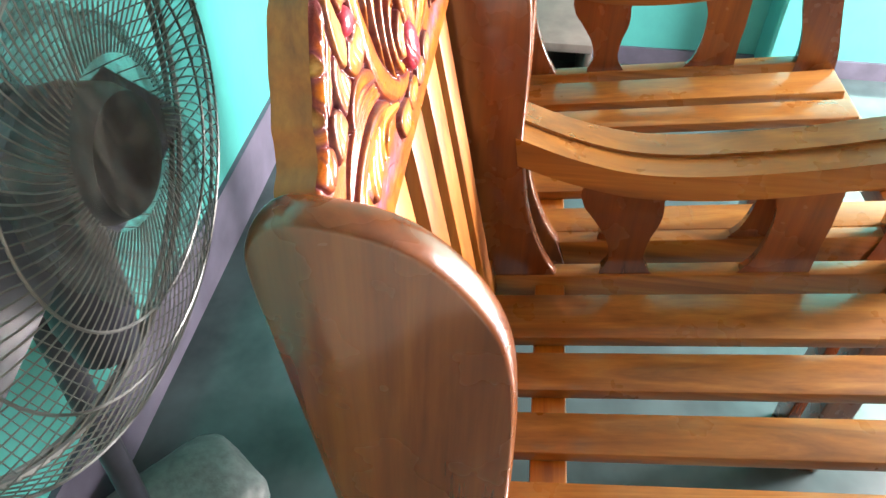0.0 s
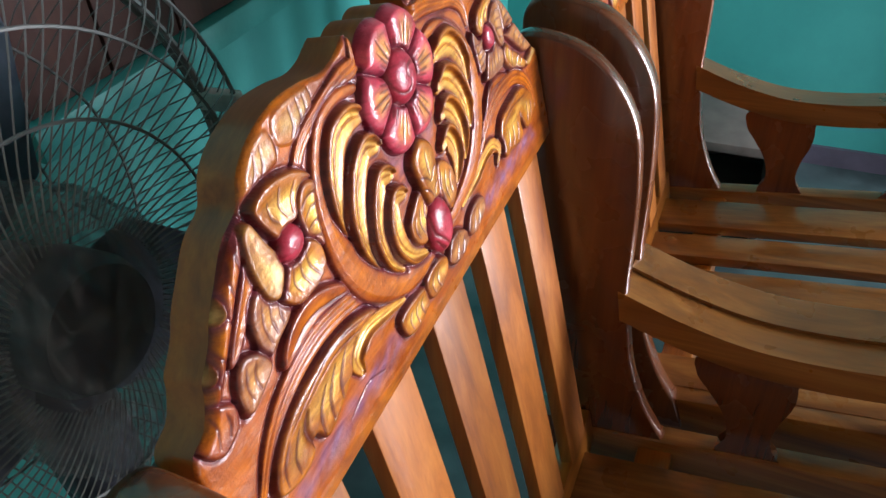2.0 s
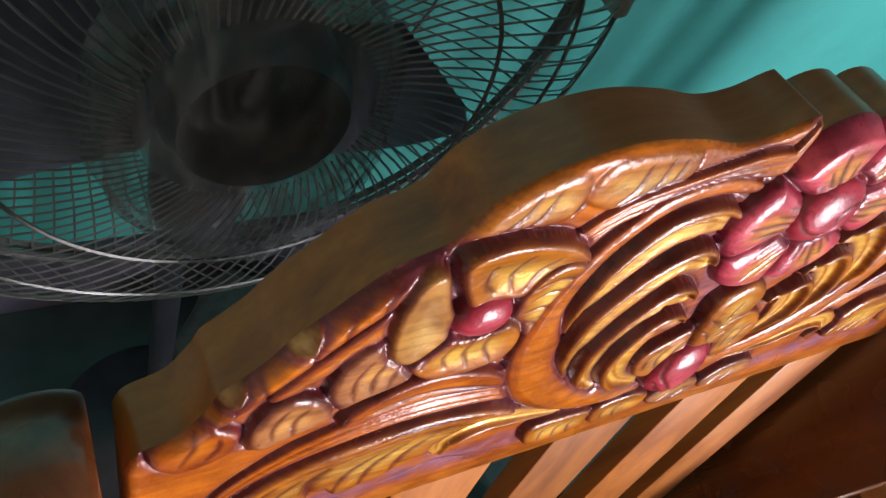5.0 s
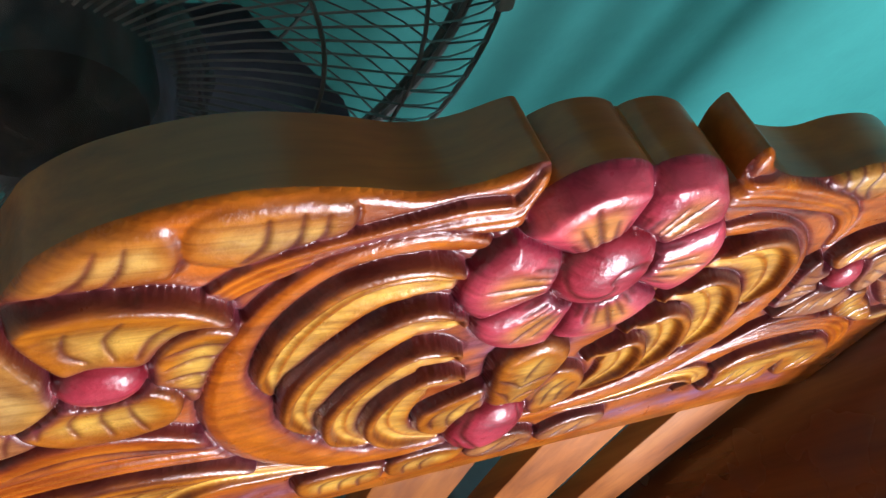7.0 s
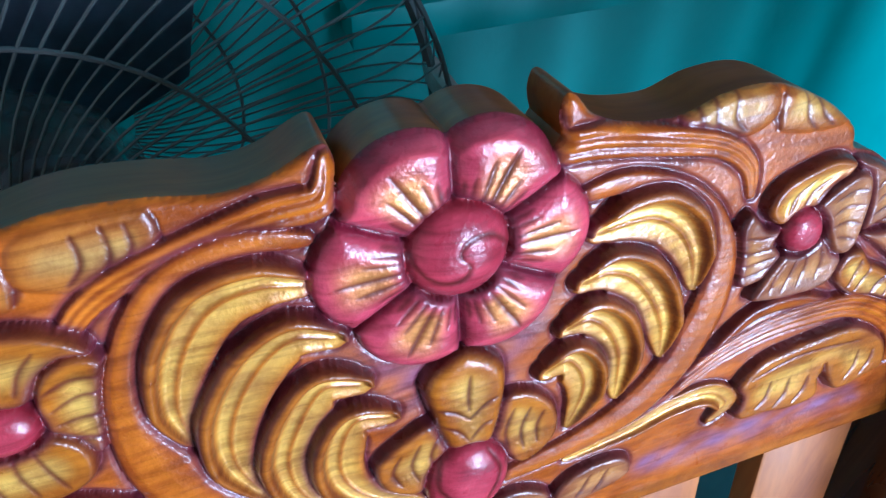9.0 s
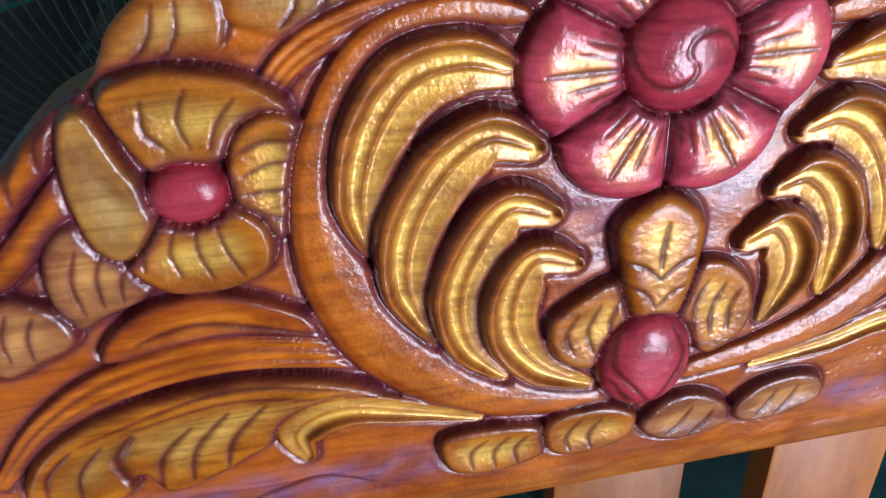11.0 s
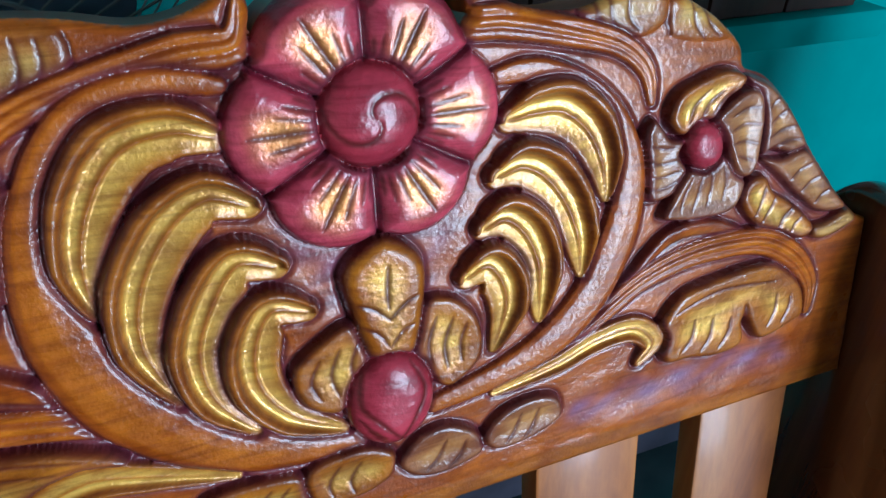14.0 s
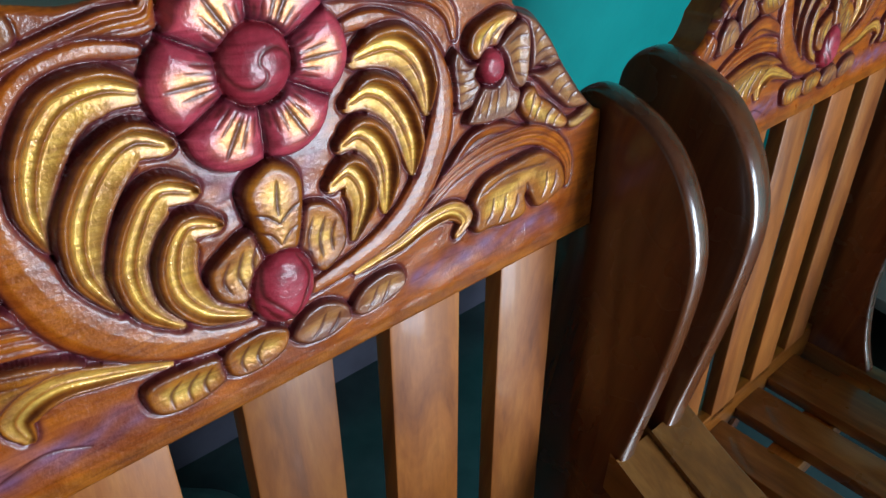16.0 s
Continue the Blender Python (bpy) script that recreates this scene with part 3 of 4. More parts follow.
        out.append(("petal", "red", "leaf", line, 9.5, 0.05, cuts, 10.0))
    swirl = []
    for arm in (0, 180):
        swirl.append(tuple((fx + 17.5 * (1 - j / 12.5) * math.cos(math.radians(165 + arm + 13 * j)), fz + 2 + 17.5 * (1 - j / 12.5) * math.sin(math.radians(165 + arm + 13 * j))) for j in range(13)) + (1.0,))
    out.append(("flower_centre", "crimson", "leaf", [(fx + 18.8 * math.cos(h), fz + 2 + 19.4 * math.sin(h)) for h in (2 * math.pi * j / 18 for j in range(18))], 15, 0.0, swirl, 16))
    # middle leaves and bud
    leaf("leaf", "gold", [(-37, 92), (-28, 101), (-14, 108), (-4, 99), (-6, 80), (-20, 68), (-34, 76)], 6, 0.15, [((-27, 77), (-30, 86), (-26, 95), 0.9), ((-20, 77), (-22, 87), (-18, 98), 0.9), ((-13, 80), (-14, 90), (-10, 100), 0.9)])
    leaf("leaf", "gold", [(10, 96), (18, 110), (31, 108), (41, 95), (41, 77), (26, 66), (13, 80)], 5.5, 0.15, [((19, 80), (18, 90), (22, 102), 0.9), ((26, 76), (25, 88), (29, 100), 0.9), ((32, 78), (32, 88), (35, 96), 0.9)])
    leaf("leaf", "gold", [(-14, 118), (-13, 132), (2, 141), (17, 131), (18, 112), (10, 84), (-4, 84)], 8.5, 0.0, [((2, 112), (2, 120), (3, 130), 1.0), ((2, 107), (-4, 113), (-10, 116), 0.9), ((2, 107), (9, 113), (14, 115), 0.9), ((1, 95), (-3, 102), (-9, 106), 0.8), ((2, 95), (7, 101), (12, 103), 0.8)], 6)
    leaf("bud", "crimson", [(1 + 18.8 * math.cos(h), 68.5 + 22.8 * math.sin(h)) for h in (2 * math.pi * j / 16 for j in range(16))], 13, 0, [((-10, 87), (-13, 72), (-5, 61), (3, 50), 1.1), ((9, 86), (14, 73), (9, 61), (3, 51), 1.1), ((-14, 65), (-9, 58), (-4, 53), 0.8), ((-11, 59), (-7, 54), (-3, 50), 0.7)], 15)
    return out


def carve(cell=0.6):
    """Cuts the ornaments into one sheet of fine cells. Gives places, normals, colours and the piece that owns each cell."""
    outline = crest_outline()
    xs, zs = np.arange(-264, 264.01, cell), np.arange(-1.2, 243, cell)
    X, Z = np.meshgrid(xs, zs)
    H = np.zeros(X.shape)
    H += 0.35 * np.sin(X * 0.11 + 1.3 * np.sin(Z * 0.06)) * np.sin(Z * 0.17 + 0.9 * np.sin(X * 0.05))
    base = np.array((0.48, 0.130, 0.006))
    C = np.ones(X.shape + (3,)) * base
    owner = np.zeros(X.shape, int)
    shine = np.zeros(X.shape)
    names = ["carved_ground"]
    for piece in ornaments():
        name, kind, how = piece[:3]
        border, body, heart = (np.array(v) for v in KINDS[kind])
        if how == "leaf":
            _, _, _, line, h, cup, cuts, edge = piece
            rim = [tuple(v) for v in smooth_line(line, 84, True)]
            P = np.array(rim)
        else:
            _, _, _, line, widths, section, gain = piece
            mid = [tuple(v) for v in smooth_line(line, 56)]
            P = np.array(mid)
        pad = 5 if how == "leaf" else max(widths) + 5
        i0, i1 = np.searchsorted(xs, (P[:, 0].min() - pad, P[:, 0].max() + pad))
        j0, j1 = np.searchsorted(zs, (P[:, 1].min() - pad, P[:, 1].max() + pad))
        w = (slice(j0, j1), slice(i0, i1))
        x, z = X[w], Z[w]
        if not x.size:
            continue
        if how == "leaf":
            d, _ = segments_distance(x, z, rim, True)
            ins = inside_line(x, z, rim)
            deep = max(d[ins].max(), 1.0) if ins.any() else 1.0
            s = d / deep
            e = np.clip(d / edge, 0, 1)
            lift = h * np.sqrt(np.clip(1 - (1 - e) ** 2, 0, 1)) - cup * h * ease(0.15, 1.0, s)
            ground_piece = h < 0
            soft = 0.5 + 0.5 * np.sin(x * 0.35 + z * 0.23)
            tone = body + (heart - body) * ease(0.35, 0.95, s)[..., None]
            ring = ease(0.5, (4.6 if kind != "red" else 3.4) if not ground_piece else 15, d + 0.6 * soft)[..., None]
            # uneven strength of the painted sheen on the ground patches
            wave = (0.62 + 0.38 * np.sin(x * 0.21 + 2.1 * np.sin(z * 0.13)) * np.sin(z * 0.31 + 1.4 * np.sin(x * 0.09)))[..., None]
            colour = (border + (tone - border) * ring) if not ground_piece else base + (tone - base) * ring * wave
            if kind == "red":
                r = np.hypot(x - FLOWER[0], z - FLOWER[1])
                a = np.arctan2(z - FLOWER[1], x - FLOWER[0]) - math.pi / 2
                off = np.abs((a / (math.pi / 3)) % 1 - 0.5)
                glow = ease(20, 26, r) * (1 - ease(33, 46, r)) * (1 - ease(0.08, 0.34, off))
                colour = colour + (np.array((0.74, 0.36, 0.07)) - colour) * (0.85 * glow)[..., None]
                metal = 0.4 * glow
            else:
                metal = (0.3 if kind in ("gold", "pale") else 0.0) * ease(0.25, 0.7, s)
        else:
            t_all = np.array(mid)
            d, along = segments_distance(x, z, mid, False)
            k = np.clip((along * (len(mid) - 1)).astype(int), 0, len(mid) - 2)
            a, b = t_all[k], t_all[k + 1]
            tx, tz = b[..., 0] - a[..., 0], b[..., 1] - a[..., 1]
            side = np.sign((x - a[..., 0]) * tz - (z - a[..., 1]) * tx)
            wl = np.interp(along, np.linspace(0, 1, len(widths)), widths)
            flip = 1 if gain > 0 else -1
            v = -side * flip * d / np.maximum(wl, 0.5)
            ins = d < wl
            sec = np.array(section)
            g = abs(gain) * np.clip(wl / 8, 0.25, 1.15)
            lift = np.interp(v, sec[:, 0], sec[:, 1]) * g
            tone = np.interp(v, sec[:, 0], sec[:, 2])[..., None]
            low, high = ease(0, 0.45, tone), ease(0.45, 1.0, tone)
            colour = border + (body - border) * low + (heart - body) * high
            metal = (0.35 if kind == "gold" else 0.0) * high[..., 0]
            d = np.where(ins, wl - d, d - wl)
            ground_piece, cuts = False, ()
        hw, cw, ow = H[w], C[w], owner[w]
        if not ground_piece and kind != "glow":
            # groove round the piece, lower and darker towards its edge
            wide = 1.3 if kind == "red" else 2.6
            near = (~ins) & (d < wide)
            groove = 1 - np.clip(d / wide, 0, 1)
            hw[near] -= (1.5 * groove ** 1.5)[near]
            cw[near] += (GROOVE_TINT - cw[near]) * (0.85 * groove[near] ** 0.7)[..., None]
            # dark violet tint round the piece, fading outwards
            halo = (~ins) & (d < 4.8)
            cw[halo] += (HALO_TINT - cw[halo]) * (0.6 * (1 - d[halo] / 4.8))[..., None]
        names.append(name)
        hw[ins] = lift[ins] if not ground_piece else hw[ins] - 0.6 * ring[ins][:, 0]
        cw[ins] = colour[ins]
        shine[w][ins] = metal[ins]
        ow[ins] = len(names) - 1
        # cut strokes are sunk and coloured dark
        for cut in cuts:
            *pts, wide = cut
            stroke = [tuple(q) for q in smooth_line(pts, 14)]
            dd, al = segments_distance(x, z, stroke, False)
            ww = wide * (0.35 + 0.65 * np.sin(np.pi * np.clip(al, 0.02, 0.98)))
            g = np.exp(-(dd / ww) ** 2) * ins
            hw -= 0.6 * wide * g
            cw += (GROOVE_TINT - cw) * (0.95 * g ** 0.6)[..., None]
            shine[w] *= 1 - g
    # plain rounded border of the rail
    inner = inside_line(X, Z, outline)
    dist, where = segments_distance(X, Z, outline, True)
    low = (1 - ease(9, 13, Z + 1.0 * np.sin(X * 0.05)))[..., None] * 1.0
    C += (np.array((0.40, 0.125, 0.008)) - C) * low
    H *= 1 - 0.9 * low[..., 0]
    owner[(low[..., 0] > 0.5)] = 0
    H *= np.where(H > 0, 0.78 * ease(-0.5, 5.0, dist), 1)
    H -= 3.0 * (1 - np.sqrt(np.clip(1 - (1 - np.clip(dist / 3.5, 0, 1)) ** 2, 0, 1)))
    # cells just outside are drawn onto the outline
    P = np.array(outline)
    n = len(P)
    k = np.clip((where * n).astype(int), 0, n - 1)
    f = (where * n - k)[..., None]
    snap = P[k] * (1 - f) + P[(k + 1) % n] * f
    XX, ZZ = np.where(inner, X, snap[..., 0]), np.where(inner, Z, snap[..., 1])
    for _ in range(1):
        H[1:-1, 1:-1] = 0.5 * H[1:-1, 1:-1] + 0.125 * (H[:-2, 1:-1] + H[2:, 1:-1] + H[1:-1, :-2] + H[1:-1, 2:])
        C[1:-1, 1:-1] = 0.4 * C[1:-1, 1:-1] + 0.15 * (C[:-2, 1:-1] + C[2:, 1:-1] + C[1:-1, :-2] + C[1:-1, 2:])
    H = np.where(inner, H, -3.0)
    gz, gx = np.gradient(H, cell)
    nrm = np.stack([-gx, -np.ones_like(H), -gz], -1)
    away = np.stack([X - snap[..., 0], np.full(X.shape, -0.3), Z - snap[..., 1]], -1)
    away[..., [0, 2]] /= np.maximum(dist, 1e-6)[..., None]
    nrm = np.where(inner[..., None], nrm, away)
    nrm /= np.linalg.norm(nrm, axis=-1, keepdims=True)
    use = inner[:-1, :-1] | inner[1:, :-1] | inner[:-1, 1:] | inner[1:, 1:]
    own = owner[:-1, :-1]
    return np.stack([XX / 1000, -H / 1000, ZZ / 1000], -1), nrm, C, shine, use, own, names


def carve_crest(chair):
    """The carved top rail: the board behind, and its face cut into petals, lobes, leaves and stems."""
    board = prism([(x / 1000, z / 1000) for x, z in crest_outline()], "y", 0.003, 0.027, face=False)
    crest = part("crest", board, WOOD_CREST, chair, "carved and varnished top rail with painted flowers", CREST)
    place, nrm, C, shine, use, own, names = carve()
    rows, cols = use.shape
    M = np.array(CREST)
    index = np.arange((rows + 1) * (cols + 1)).reshape(rows + 1, cols + 1)
    quads = np.stack([index[:-1, :-1], index[:-1, 1:], index[1:, 1:], index[1:, :-1]], -1)
    P = place.reshape(-1, 3) @ M[:3, :3].T + M[:3, 3]
    N = nrm.reshape(-1, 3) @ np.linalg.inv(M[:3, :3])
    N /= np.linalg.norm(N, axis=1, keepdims=True)
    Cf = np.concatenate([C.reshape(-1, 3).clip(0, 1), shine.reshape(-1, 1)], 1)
    labels = {"bud": "crimson painted flower bud", "flower_centre": "domed crimson flower centre", "carved_ground": "amber ground with violet varnish sheen painted in"}
    # every connected patch of a piece is a part of its own; crumbs join the ground
    patch = np.full(use.shape, -1)
    kinds = []
    crumbs = []
    for j0, i0 in zip(*np.nonzero(use)):
        if patch[j0, i0] >= 0:
            continue
        k, mark = own[j0, i0], len(kinds)
        stack, cells = [(j0, i0)], []
        patch[j0, i0] = mark
        while stack:
            j, i = stack.pop()
            cells.append((j, i))
            for jj, ii in ((j + 1, i), (j - 1, i), (j, i + 1), (j, i - 1)):
                if 0 <= jj < rows and 0 <= ii < cols and use[jj, ii] and patch[jj, ii] < 0 and own[jj, ii] == k:
                    patch[jj, ii] = mark
                    stack.append((jj, ii))
        kinds.append(names[k])
        if len(cells) < 160:
            crumbs += cells
    for j, i in crumbs:
        patch[j, i] = len(kinds)
    kinds.append("carved_ground")
    for k, name in enumerate(kinds):
        q = quads[patch == k]
        if len(q) < 4:
            continue
        keep, back = np.unique(q, return_inverse=True)
        me = bpy.data.meshes.new(name)
        me.from_pydata(P[keep].tolist(), [], back.reshape(-1, 4).tolist())
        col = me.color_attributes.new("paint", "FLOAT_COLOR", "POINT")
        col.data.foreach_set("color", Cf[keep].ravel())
        me.shade_smooth()
        me.normals_split_custom_set_from_vertices(N[keep].tolist())
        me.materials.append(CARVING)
        ob = new(name, me)
        ob.parent = crest
        if name in labels:
            ob["label"] = labels[name]
        if k == len(kinds) - 1:
            ob["kind"] = "stuff"
    return crest


# ---- armchair ----


def build_chair():
    chair = anchor("carved_armchair", "varnished wooden armchair with a carved flower crest and slatted seat", "armchair", group="carved armchairs along the wall")
    put = lambda name, bm, mat, label="", m=BACK: part(name, bm, mat, chair, label, m)
    carve_crest(chair)
    for x in (-0.2, -0.1, 0.001, 0.1025, 0.2015):
        put("back_slat", box(x - 0.030, x + 0.030, 0.006, 0.022, -0.43, 0.004, 0.002), WOOD_Z, "", SLATS)
    put("back_rail", box(-0.262, 0.262, 0.006, 0.036, -0.47, -0.415, 0.003), WOOD_X, "lower rail of the back", SLATS)
    wing = [(0.044, -0.50), (0.042, 0.055), (0.039, 0.083), (0.027, 0.100), (0.008, 0.1050), (-0.030, 0.0935), (-0.057, 0.0725), (-0.0785, 0.038), (-0.0895, -0.003), (-0.0885, -0.06), (-0.081, -0.13), (-0.071, -0.2065), (-0.0705, -0.26), (-0.073, -0.33), (-0.088, -0.40), (-0.108, -0.449), (-0.115, -0.50)]
    wing_line = [wing[0]] + [tuple(v) for v in smooth_line(wing[1:-1], 64)] + [wing[-1]]
    arm_top = [(-0.066, -0.205), (-0.13, -0.237), (-0.204, -0.263), (-0.28, -0.273), (-0.36, -0.273), (-0.45, -0.268), (-0.54, -0.258), (-0.62, -0.249), (-0.67, -0.252), (-0.695, -0.268)]
    arm_low = [(-0.700, -0.285), (-0.685, -0.298), (-0.66, -0.292), (-0.62, -0.281), (-0.54, -0.288), (-0.45, -0.298), (-0.36, -0.304), (-0.28, -0.303), (-0.204, -0.293), (-0.13, -0.268), (-0.066, -0.238)]
    arm_line = [tuple(v) for v in smooth_line(arm_top, 40)] + [tuple(v) for v in smooth_line(arm_low, 40)]
    s_post = [(-0.156, -0.285), (-0.150, -0.315), (-0.163, -0.34), (-0.182, -0.38), (-0.186, -0.42), (-0.176, -0.452), (-0.262, -0.464), (-0.245, -0.45), (-0.232, -0.42), (-0.238, -0.385), (-0.252, -0.35), (-0.255, -0.32), (-0.246, -0.293)]
    t_post = [(-0.405, -0.29), (-0.408, -0.34), (-0.402, -0.39), (-0.388, -0.43), (-0.366, -0.468), (-0.455, -0.482), (-0.462, -0.45), (-0.468, -0.40), (-0.476, -0.35), (-0.474, -0.285)]
    for side in (-1, 1):
        lo, hi = (0.262, 0.284) if side > 0 else (-0.274, -0.252)
        if side > 0:
            put("wing", round_slab(wing_line, lo, hi, 0.0045), WOOD_WING, "tall rounded side wing")
        else:
            put("wing", round_slab([(-0.02 + (y + 0.02) * 1.06, z + 0.012 * ease(-0.3, 0.0, z)) for y, z in wing_line], lo - 0.012, hi - 0.006, 0.0045), WOOD_WING, "tall rounded side wing")
        a0, a1 = (0.256, 0.318) if side > 0 else (-0.308, -0.246)
        put("armrest", prism(arm_line, "x", a0, a1, 0.005, 3), WOOD_Y, "curved flat armrest")
        for line in (s_post, t_post):
            put("arm_post", prism([tuple(v) for v in smooth_line(line, 48, True)], "x", lo + 0.001, hi - 0.001, 0.004, 2), WOOD_WING, "scroll-cut arm support")
        put("side_rail", box(lo - 0.004, hi + 0.004, -0.64, 0.03, -0.53, -0.449, 0.004), WOOD_Y)
        front = [(-0.585, -0.27), (-0.582, -0.33), (-0.592, -0.40), (-0.588, -0.46), (-0.57, -0.53), (-0.64, -0.53), (-0.655, -0.45), (-0.648, -0.38), (-0.642, -0.32), (-0.648, -0.265)]
        put("front_post", prism([tuple(v) for v in smooth_line(front, 48, True)], "x", lo - 0.008, hi + 0.008, 0.006, 2), WOOD_WING, "shaped front arm post")
        c = (lo + hi) / 2
        put("front_leg", box(c - 0.025, c + 0.025, -0.70, -0.645, 0.0, 0.43, 0.005), WOOD_WING, "", IDENT)
        put("back_leg", box(c - 0.022, c + 0.022, -0.05, 0.0, 0.0, 0.43, 0.005), WOOD_WING, "", IDENT)
    for x, wd in ((-0.224, 0.03), (-0.118, 0.031), (-0.019, 0.030), (0.077, 0.032), (0.177, 0.042)):
        put("seat_slat", box(x - wd, x + wd, -0.645, -0.015, -0.466, -0.447, 0.003), WOOD_Y)
    put("seat_rail", box(-0.262, 0.262, -0.66, -0.625, -0.52, -0.4665, 0.004), WOOD_X, "front seat rail")
    put("seat_rail", box(-0.262, 0.262, -0.12, -0.075, -0.515, -0.4665, 0.004), WOOD_X, "rear seat rail")
    return chair


armchair = build_chair()
neighbour = copy_thing(armchair, pose(0.615, 0.0, 0.0))
neighbour["label"] = "second varnished armchair with carved crest, pushed alongside the first"

# ---- stand fan ----


def build_fan():
    fan = anchor("stand_fan", "grey wire-caged stand fan, motor wrapped in clear plastic", "fan", (-0.161, 0.26, 0))
    m = Matrix.Translation((0, 0, 0.916)) @ Matrix.Rotation(radians(86), 4, "X")  # the axle points to the room, along -y
    put = lambda name, bm, mat, label="", mm=m, **k: part(name, bm, mat, fan, label, mm, **k)
    R = 0.238

    def cage(sign, depth, inner, count, twist):
        bm = bmesh.new()
        for i in range(count):
            a = 2 * math.pi * i / count
            pts = []
            for j in range(11):
                s = j / 10
                r = inner + (R - inner) * s
                h = sign * (0.034 * (sign > 0) + depth * (1 - s ** 3.2)) if s < 0.95 else sign * 0.034 * (sign > 0)
                b = a + twist * (1 - s) ** 1.5
                pts.append((r * math.cos(b), r * math.sin(b), h))
            if sign > 0:
                b = a - 0.16
                pts.append((R * math.cos(b), R * math.sin(b), 0.0))
            tube(bm, pts, 0.00075, 4)
        for s in (0.38, 0.68):
            r = inner + (R - inner) * s
            h = sign * (0.034 * (sign > 0) + depth * (1 - s ** 3.2))
            tube(bm, [(r * math.cos(2 * math.pi * j / 64), r * math.sin(2 * math.pi * j / 64), h) for j in range(64)], 0.0013, 5, True)
        return bm

    put("rear_grille", cage(1, 0.045, 0.06, 96, 0.5), WIRE, "bowed rear wire grille")
    put("front_grille", cage(-1, 0.085, 0.045, 104, -0.5), WIRE, "bowed front wire grille")
    rim = bmesh.new()
    for h, r, w in ((0.0, R, 0.003), (-0.008, R, 0.003), (0.034, R, 0.0018)):
        tube(rim, [(r * math.cos(2 * math.pi * j / 96), r * math.sin(2 * math.pi * j / 96), h) for j in range(96)], w, 6, True)
    rim_part = put("rim", rim, WIRE, "clamped outer rim of the cage")
    turn = Matrix.Rotation(radians(8), 4, "Z")
    clip = box(R - 0.004, R + 0.007, -0.010, 0.010, -0.012, 0.038, 0.003)
    bmesh.ops.transform(clip, matrix=turn, verts=clip.verts)
    part("rim_clip", clip, plain("dull_clip_metal", (0.48, 0.47, 0.45), 0.4, 0.4), rim_part, "dull metal clip on the rim", m)
    for k in range(3):
        blade = bmesh.new()
        rows = []
        for i in range(9):
            s = i / 8
            r = 0.035 + 0.168 * s
            half = min(radians(50), math.asin(min(0.99, 0.074 / r))) * (1 if s < 0.95 else 0.88)
            row = []
            for j in range(9):
                u = j / 8 - 0.5
                a = radians(74 + 120 * k) + 2 * u * half
                row.append(blade.verts.new((r * math.cos(a), r * math.sin(a), -0.012 + 0.05 * u + 0.006 * math.sin(3 * u))))
            rows.append(row)
        for a, c in zip(rows, rows[1:]):
            for j in range(8):
                blade.faces.new((a[j], a[j + 1], c[j + 1], c[j]))
        bmesh.ops.solidify(blade, geom=blade.faces[:], thickness=0.002)
        put("blade", blade, BLADE, "dark navy plastic blade")
    put("hub", lathe([(0.02, -0.04), (0.036, -0.035), (0.04, 0.0), (0.036, 0.03), (0.02, 0.035)], 28), BLADE)
    motor = put("motor", lathe([(0.03, 0.03), (0.046, 0.045), (0.050, 0.06), (0.050, 0.094), (0.044, 0.108), (0.028, 0.114), (0.010, 0.116)], 36, Matrix.Translation((0.004, -0.012, -0.03))), MOTOR, "round dark motor housing")
    # crumpled clear bag over the motor
    bag = bmesh.new()
    bmesh.ops.create_icosphere(bag, subdivisions=6, radius=1)
    for v in bag.verts:
        d = v.co.copy()
        s = 1.12 + 0.12 * noise.noise(d * 1.7) + 0.16 * abs(noise.noise(Vector((d.x * 4, d.y * 2, d.z * 4)))) + 0.09 * abs(noise.noise(Vector((d.x * 9, d.y * 4, d.z * 9)))) + 0.02 * abs(noise.noise(d * 19))
        taper = 1 - 0.45 * max(0.0, -d.y) ** 2
        v.co = Vector((d.x * 0.066 * s * taper + 0.002, d.y * 0.100 * s - 0.028, 0.056 + d.z * 0.046 * s * taper))
    part("plastic_bag", bag, BAG, motor, "crumpled clear plastic wrapping", m, sharp=180)
    put("pole", tube(bmesh.new(), [(0, 0.05, 0.04), (0, 0.05, 0.5), (0, 0.05, 0.8)], 0.014, 16), MOTOR, "", IDENT)
    put("neck", lathe([(0.028, 0.70), (0.034, 0.74), (0.034, 0.84), (0.026, 0.88)], 24, Matrix.Translation((0, 0.0, 0))), MOTOR, "", IDENT)
    put("base", lathe([(0.14, 0.0), (0.14, 0.015), (0.11, 0.035), (0.05, 0.05), (0.03, 0.07)], 40, Matrix.Translation((0, 0.05, 0))), MOTOR, "round weighted base", IDENT)
    return fan


def bag_material():
    m, n, l, b = material("clear_crumpled_plastic")
    nz = noise_node(n, l, 1.0, 3, 0.5, (17, 17, 6), 1.2)
    fold = n.new("ShaderNodeMath")
    fold.operation = "PINGPONG"
    fold.inputs[1].default_value = 0.09
    l.new(nz.outputs["Fac"], fold.inputs[0])
    seen = n.new("ShaderNodeMapRange")
    seen.inputs["From Max"].default_value = 0.09
    seen.inputs["To Min"].default_value, seen.inputs["To Max"].default_value = 0.50, 0.12
    l.new(fold.outputs[0], seen.inputs["Value"])
    l.new(seen.outputs["Result"], b.inputs["Alpha"])
    b.inputs["Base Color"].default_value = (0.16, 0.19, 0.20, 1)
    b.inputs["Roughness"].default_value = 0.1
    bump_of(n, l, b, fold.outputs[0], 0.6, 0.02)
    return m


BAG = bag_material()
build_fan()

# ---- loose things ----


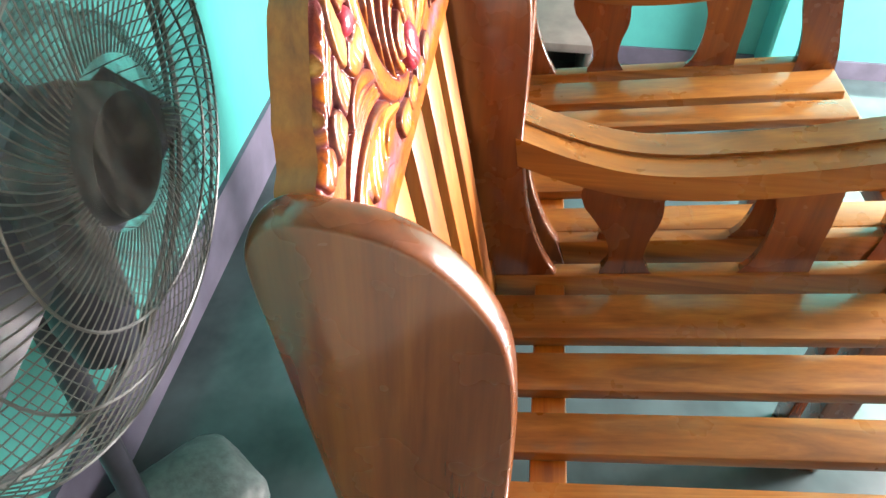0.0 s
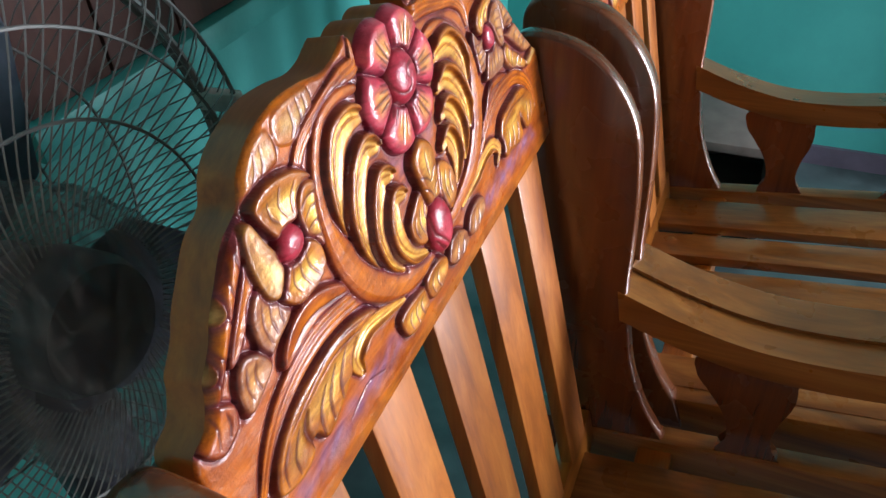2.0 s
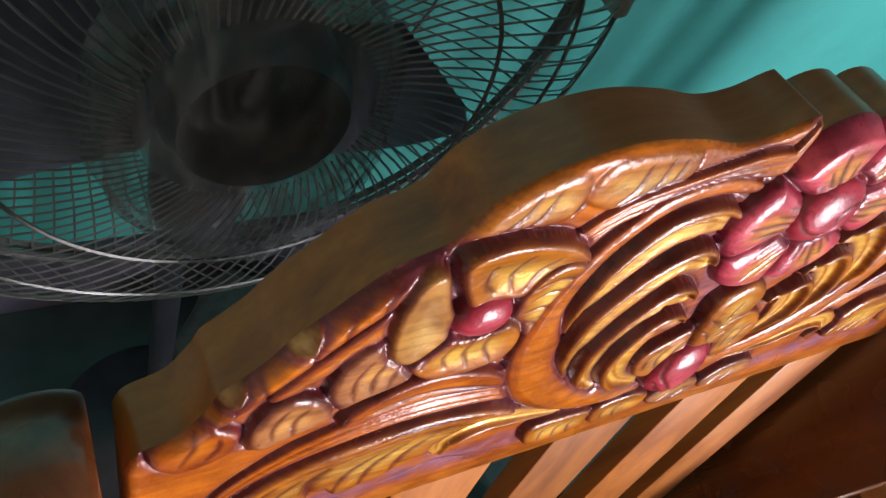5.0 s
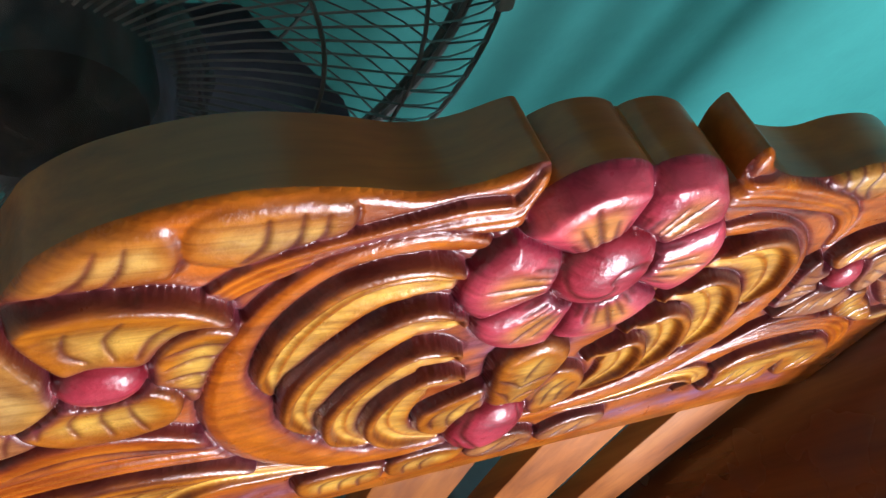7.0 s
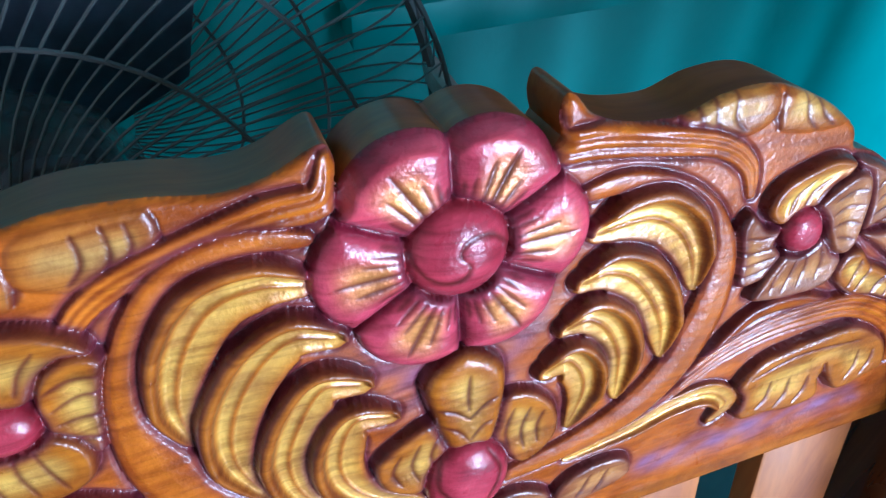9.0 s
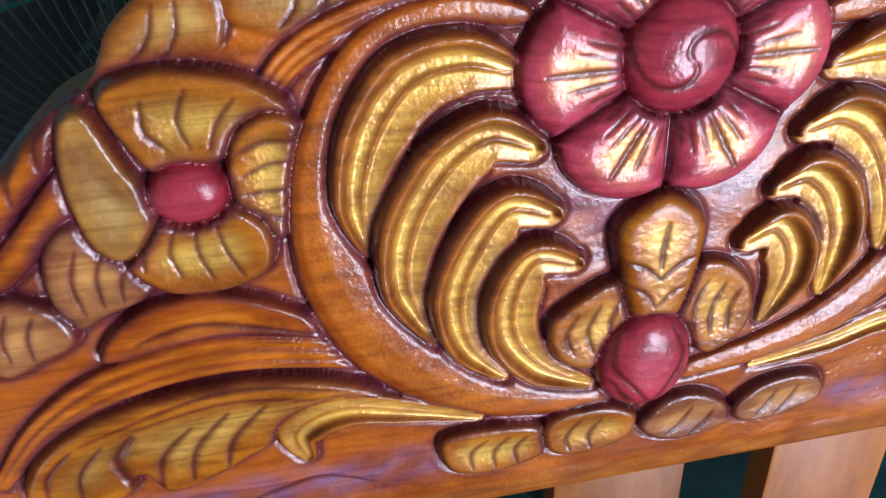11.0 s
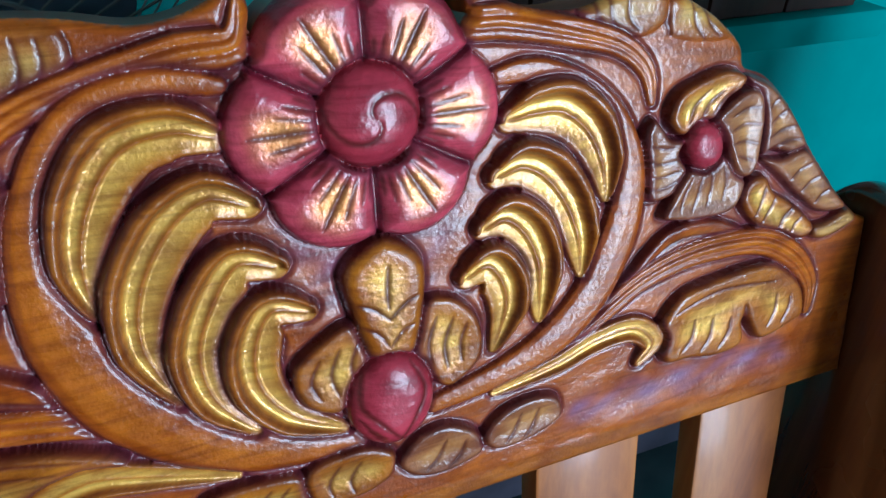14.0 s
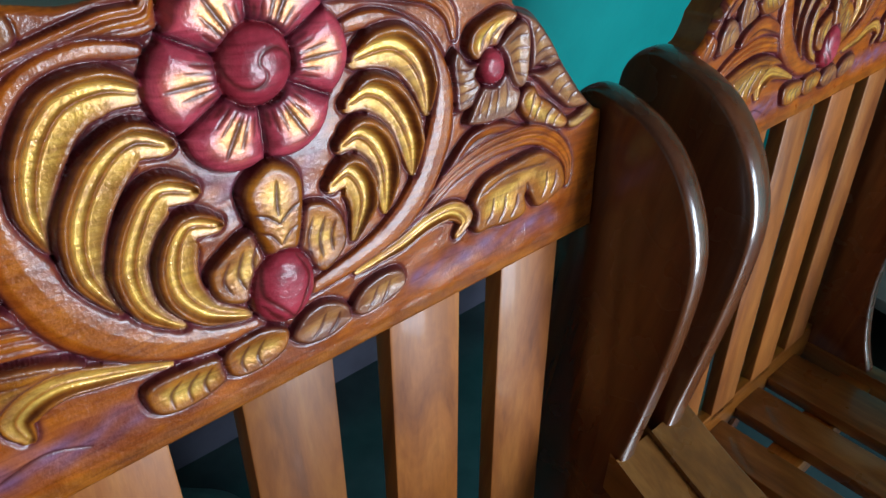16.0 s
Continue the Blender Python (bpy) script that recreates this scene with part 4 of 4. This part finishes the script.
def build_can():
    can = anchor("paint_can", "small tin of paint with a green lid on the floor", "can", (1.40, -0.93, 0))
    tin = plain("blue_grey_tin", (0.10, 0.11, 0.16), 0.35, 0.5)
    part("body", lathe([(0.052, 0.0), (0.055, 0.004), (0.053, 0.008), (0.053, 0.118), (0.056, 0.122), (0.054, 0.126)], 36), tin, can)
    part("lid", lathe([(0.054, 0.126), (0.056, 0.130), (0.050, 0.132), (0.046, 0.128), (0.01, 0.128)], 36), plain("green_lid_enamel", (0.18, 0.42, 0.16), 0.3), can, "green metal lid")
    return can


build_can()


def build_sack():
    bm = bmesh.new()
    bmesh.ops.create_icosphere(bm, subdivisions=4, radius=1)
    for v in bm.verts:
        d = v.co.copy()
        k = 1 + 0.06 * noise.noise(d * 3) + 0.03 * noise.noise(d * 8)
        sx = math.copysign(abs(d.x) ** 0.45, d.x)
        sy = math.copysign(abs(d.y) ** 0.45, d.y)
        v.co = Vector((sx * 0.12 * k, sy * 0.10 * k, max(0.0, 0.05 + d.z * 0.05 * k)))
    ob = part("sack", bm, plain("pale_woven_plastic", (0.09, 0.12, 0.12), 0.55, 0, 0.5, 60), None, sharp=180)
    ob.location, ob.rotation_euler = (0.02, 0.40, 0.0), (0, 0, radians(-40))
    return tagged(ob, "pale flattened plastic sack lying on the floor", "sack")


build_sack()

# closed shutter low on the wall, with its painted sill
shutter = anchor("window_1", "closed dark brown wooden shutter above a teal sill", "window", (0.08, 0.565, 0.0))
shutter["kind"] = "structure"
shut_wood = varnished_wood("dark_shutter_wood", "z", (0.03, 0.012, 0.010), (0.045, 0.018, 0.014), (0.07, 0.03, 0.02), 0.5, 0.1)
for k in range(6):
    part("board", box(0.02 + k * 0.13, 0.146 + k * 0.13, -0.022, 0.004, 0.866, 1.75, 0.003), shut_wood, shutter)
part("window_sill", box(0.0, 0.84, -0.045, 0.004, 0.825, 0.865, 0.004), TEAL, shutter, "teal painted sill")


def build_low_shelf():
    shelf = anchor("low_shelf", "low grey board shelf with a dark opening by the wall", "shelf", (1.40, -0.28, 0))
    grey = plain("grey_weathered_board", (0.10, 0.088, 0.078), 0.6, 0, 0.2, 20)
    part("top", box(-0.14, 0.14, 0.0, 0.36, 0.285, 0.31, 0.003), grey, shelf)
    part("floor_board", box(-0.14, 0.14, 0.0, 0.36, 0.10, 0.125, 0.003), grey, shelf)
    for y in (0.0, 0.34):
        part("side_panel", box(-0.138, 0.138, y + 0.001, y + 0.019, 0.0, 0.2845, 0.002), grey, shelf)
    # added panel, its black stands in for shade in the gap
    part("back_panel", box(0.12, 0.138, 0.02, 0.34, 0.126, 0.2845), plain("black_gap_shade", (0.012, 0.012, 0.014), 0.5), shelf, "back panel coloured black for the shaded gap")
    return shelf


build_low_shelf()
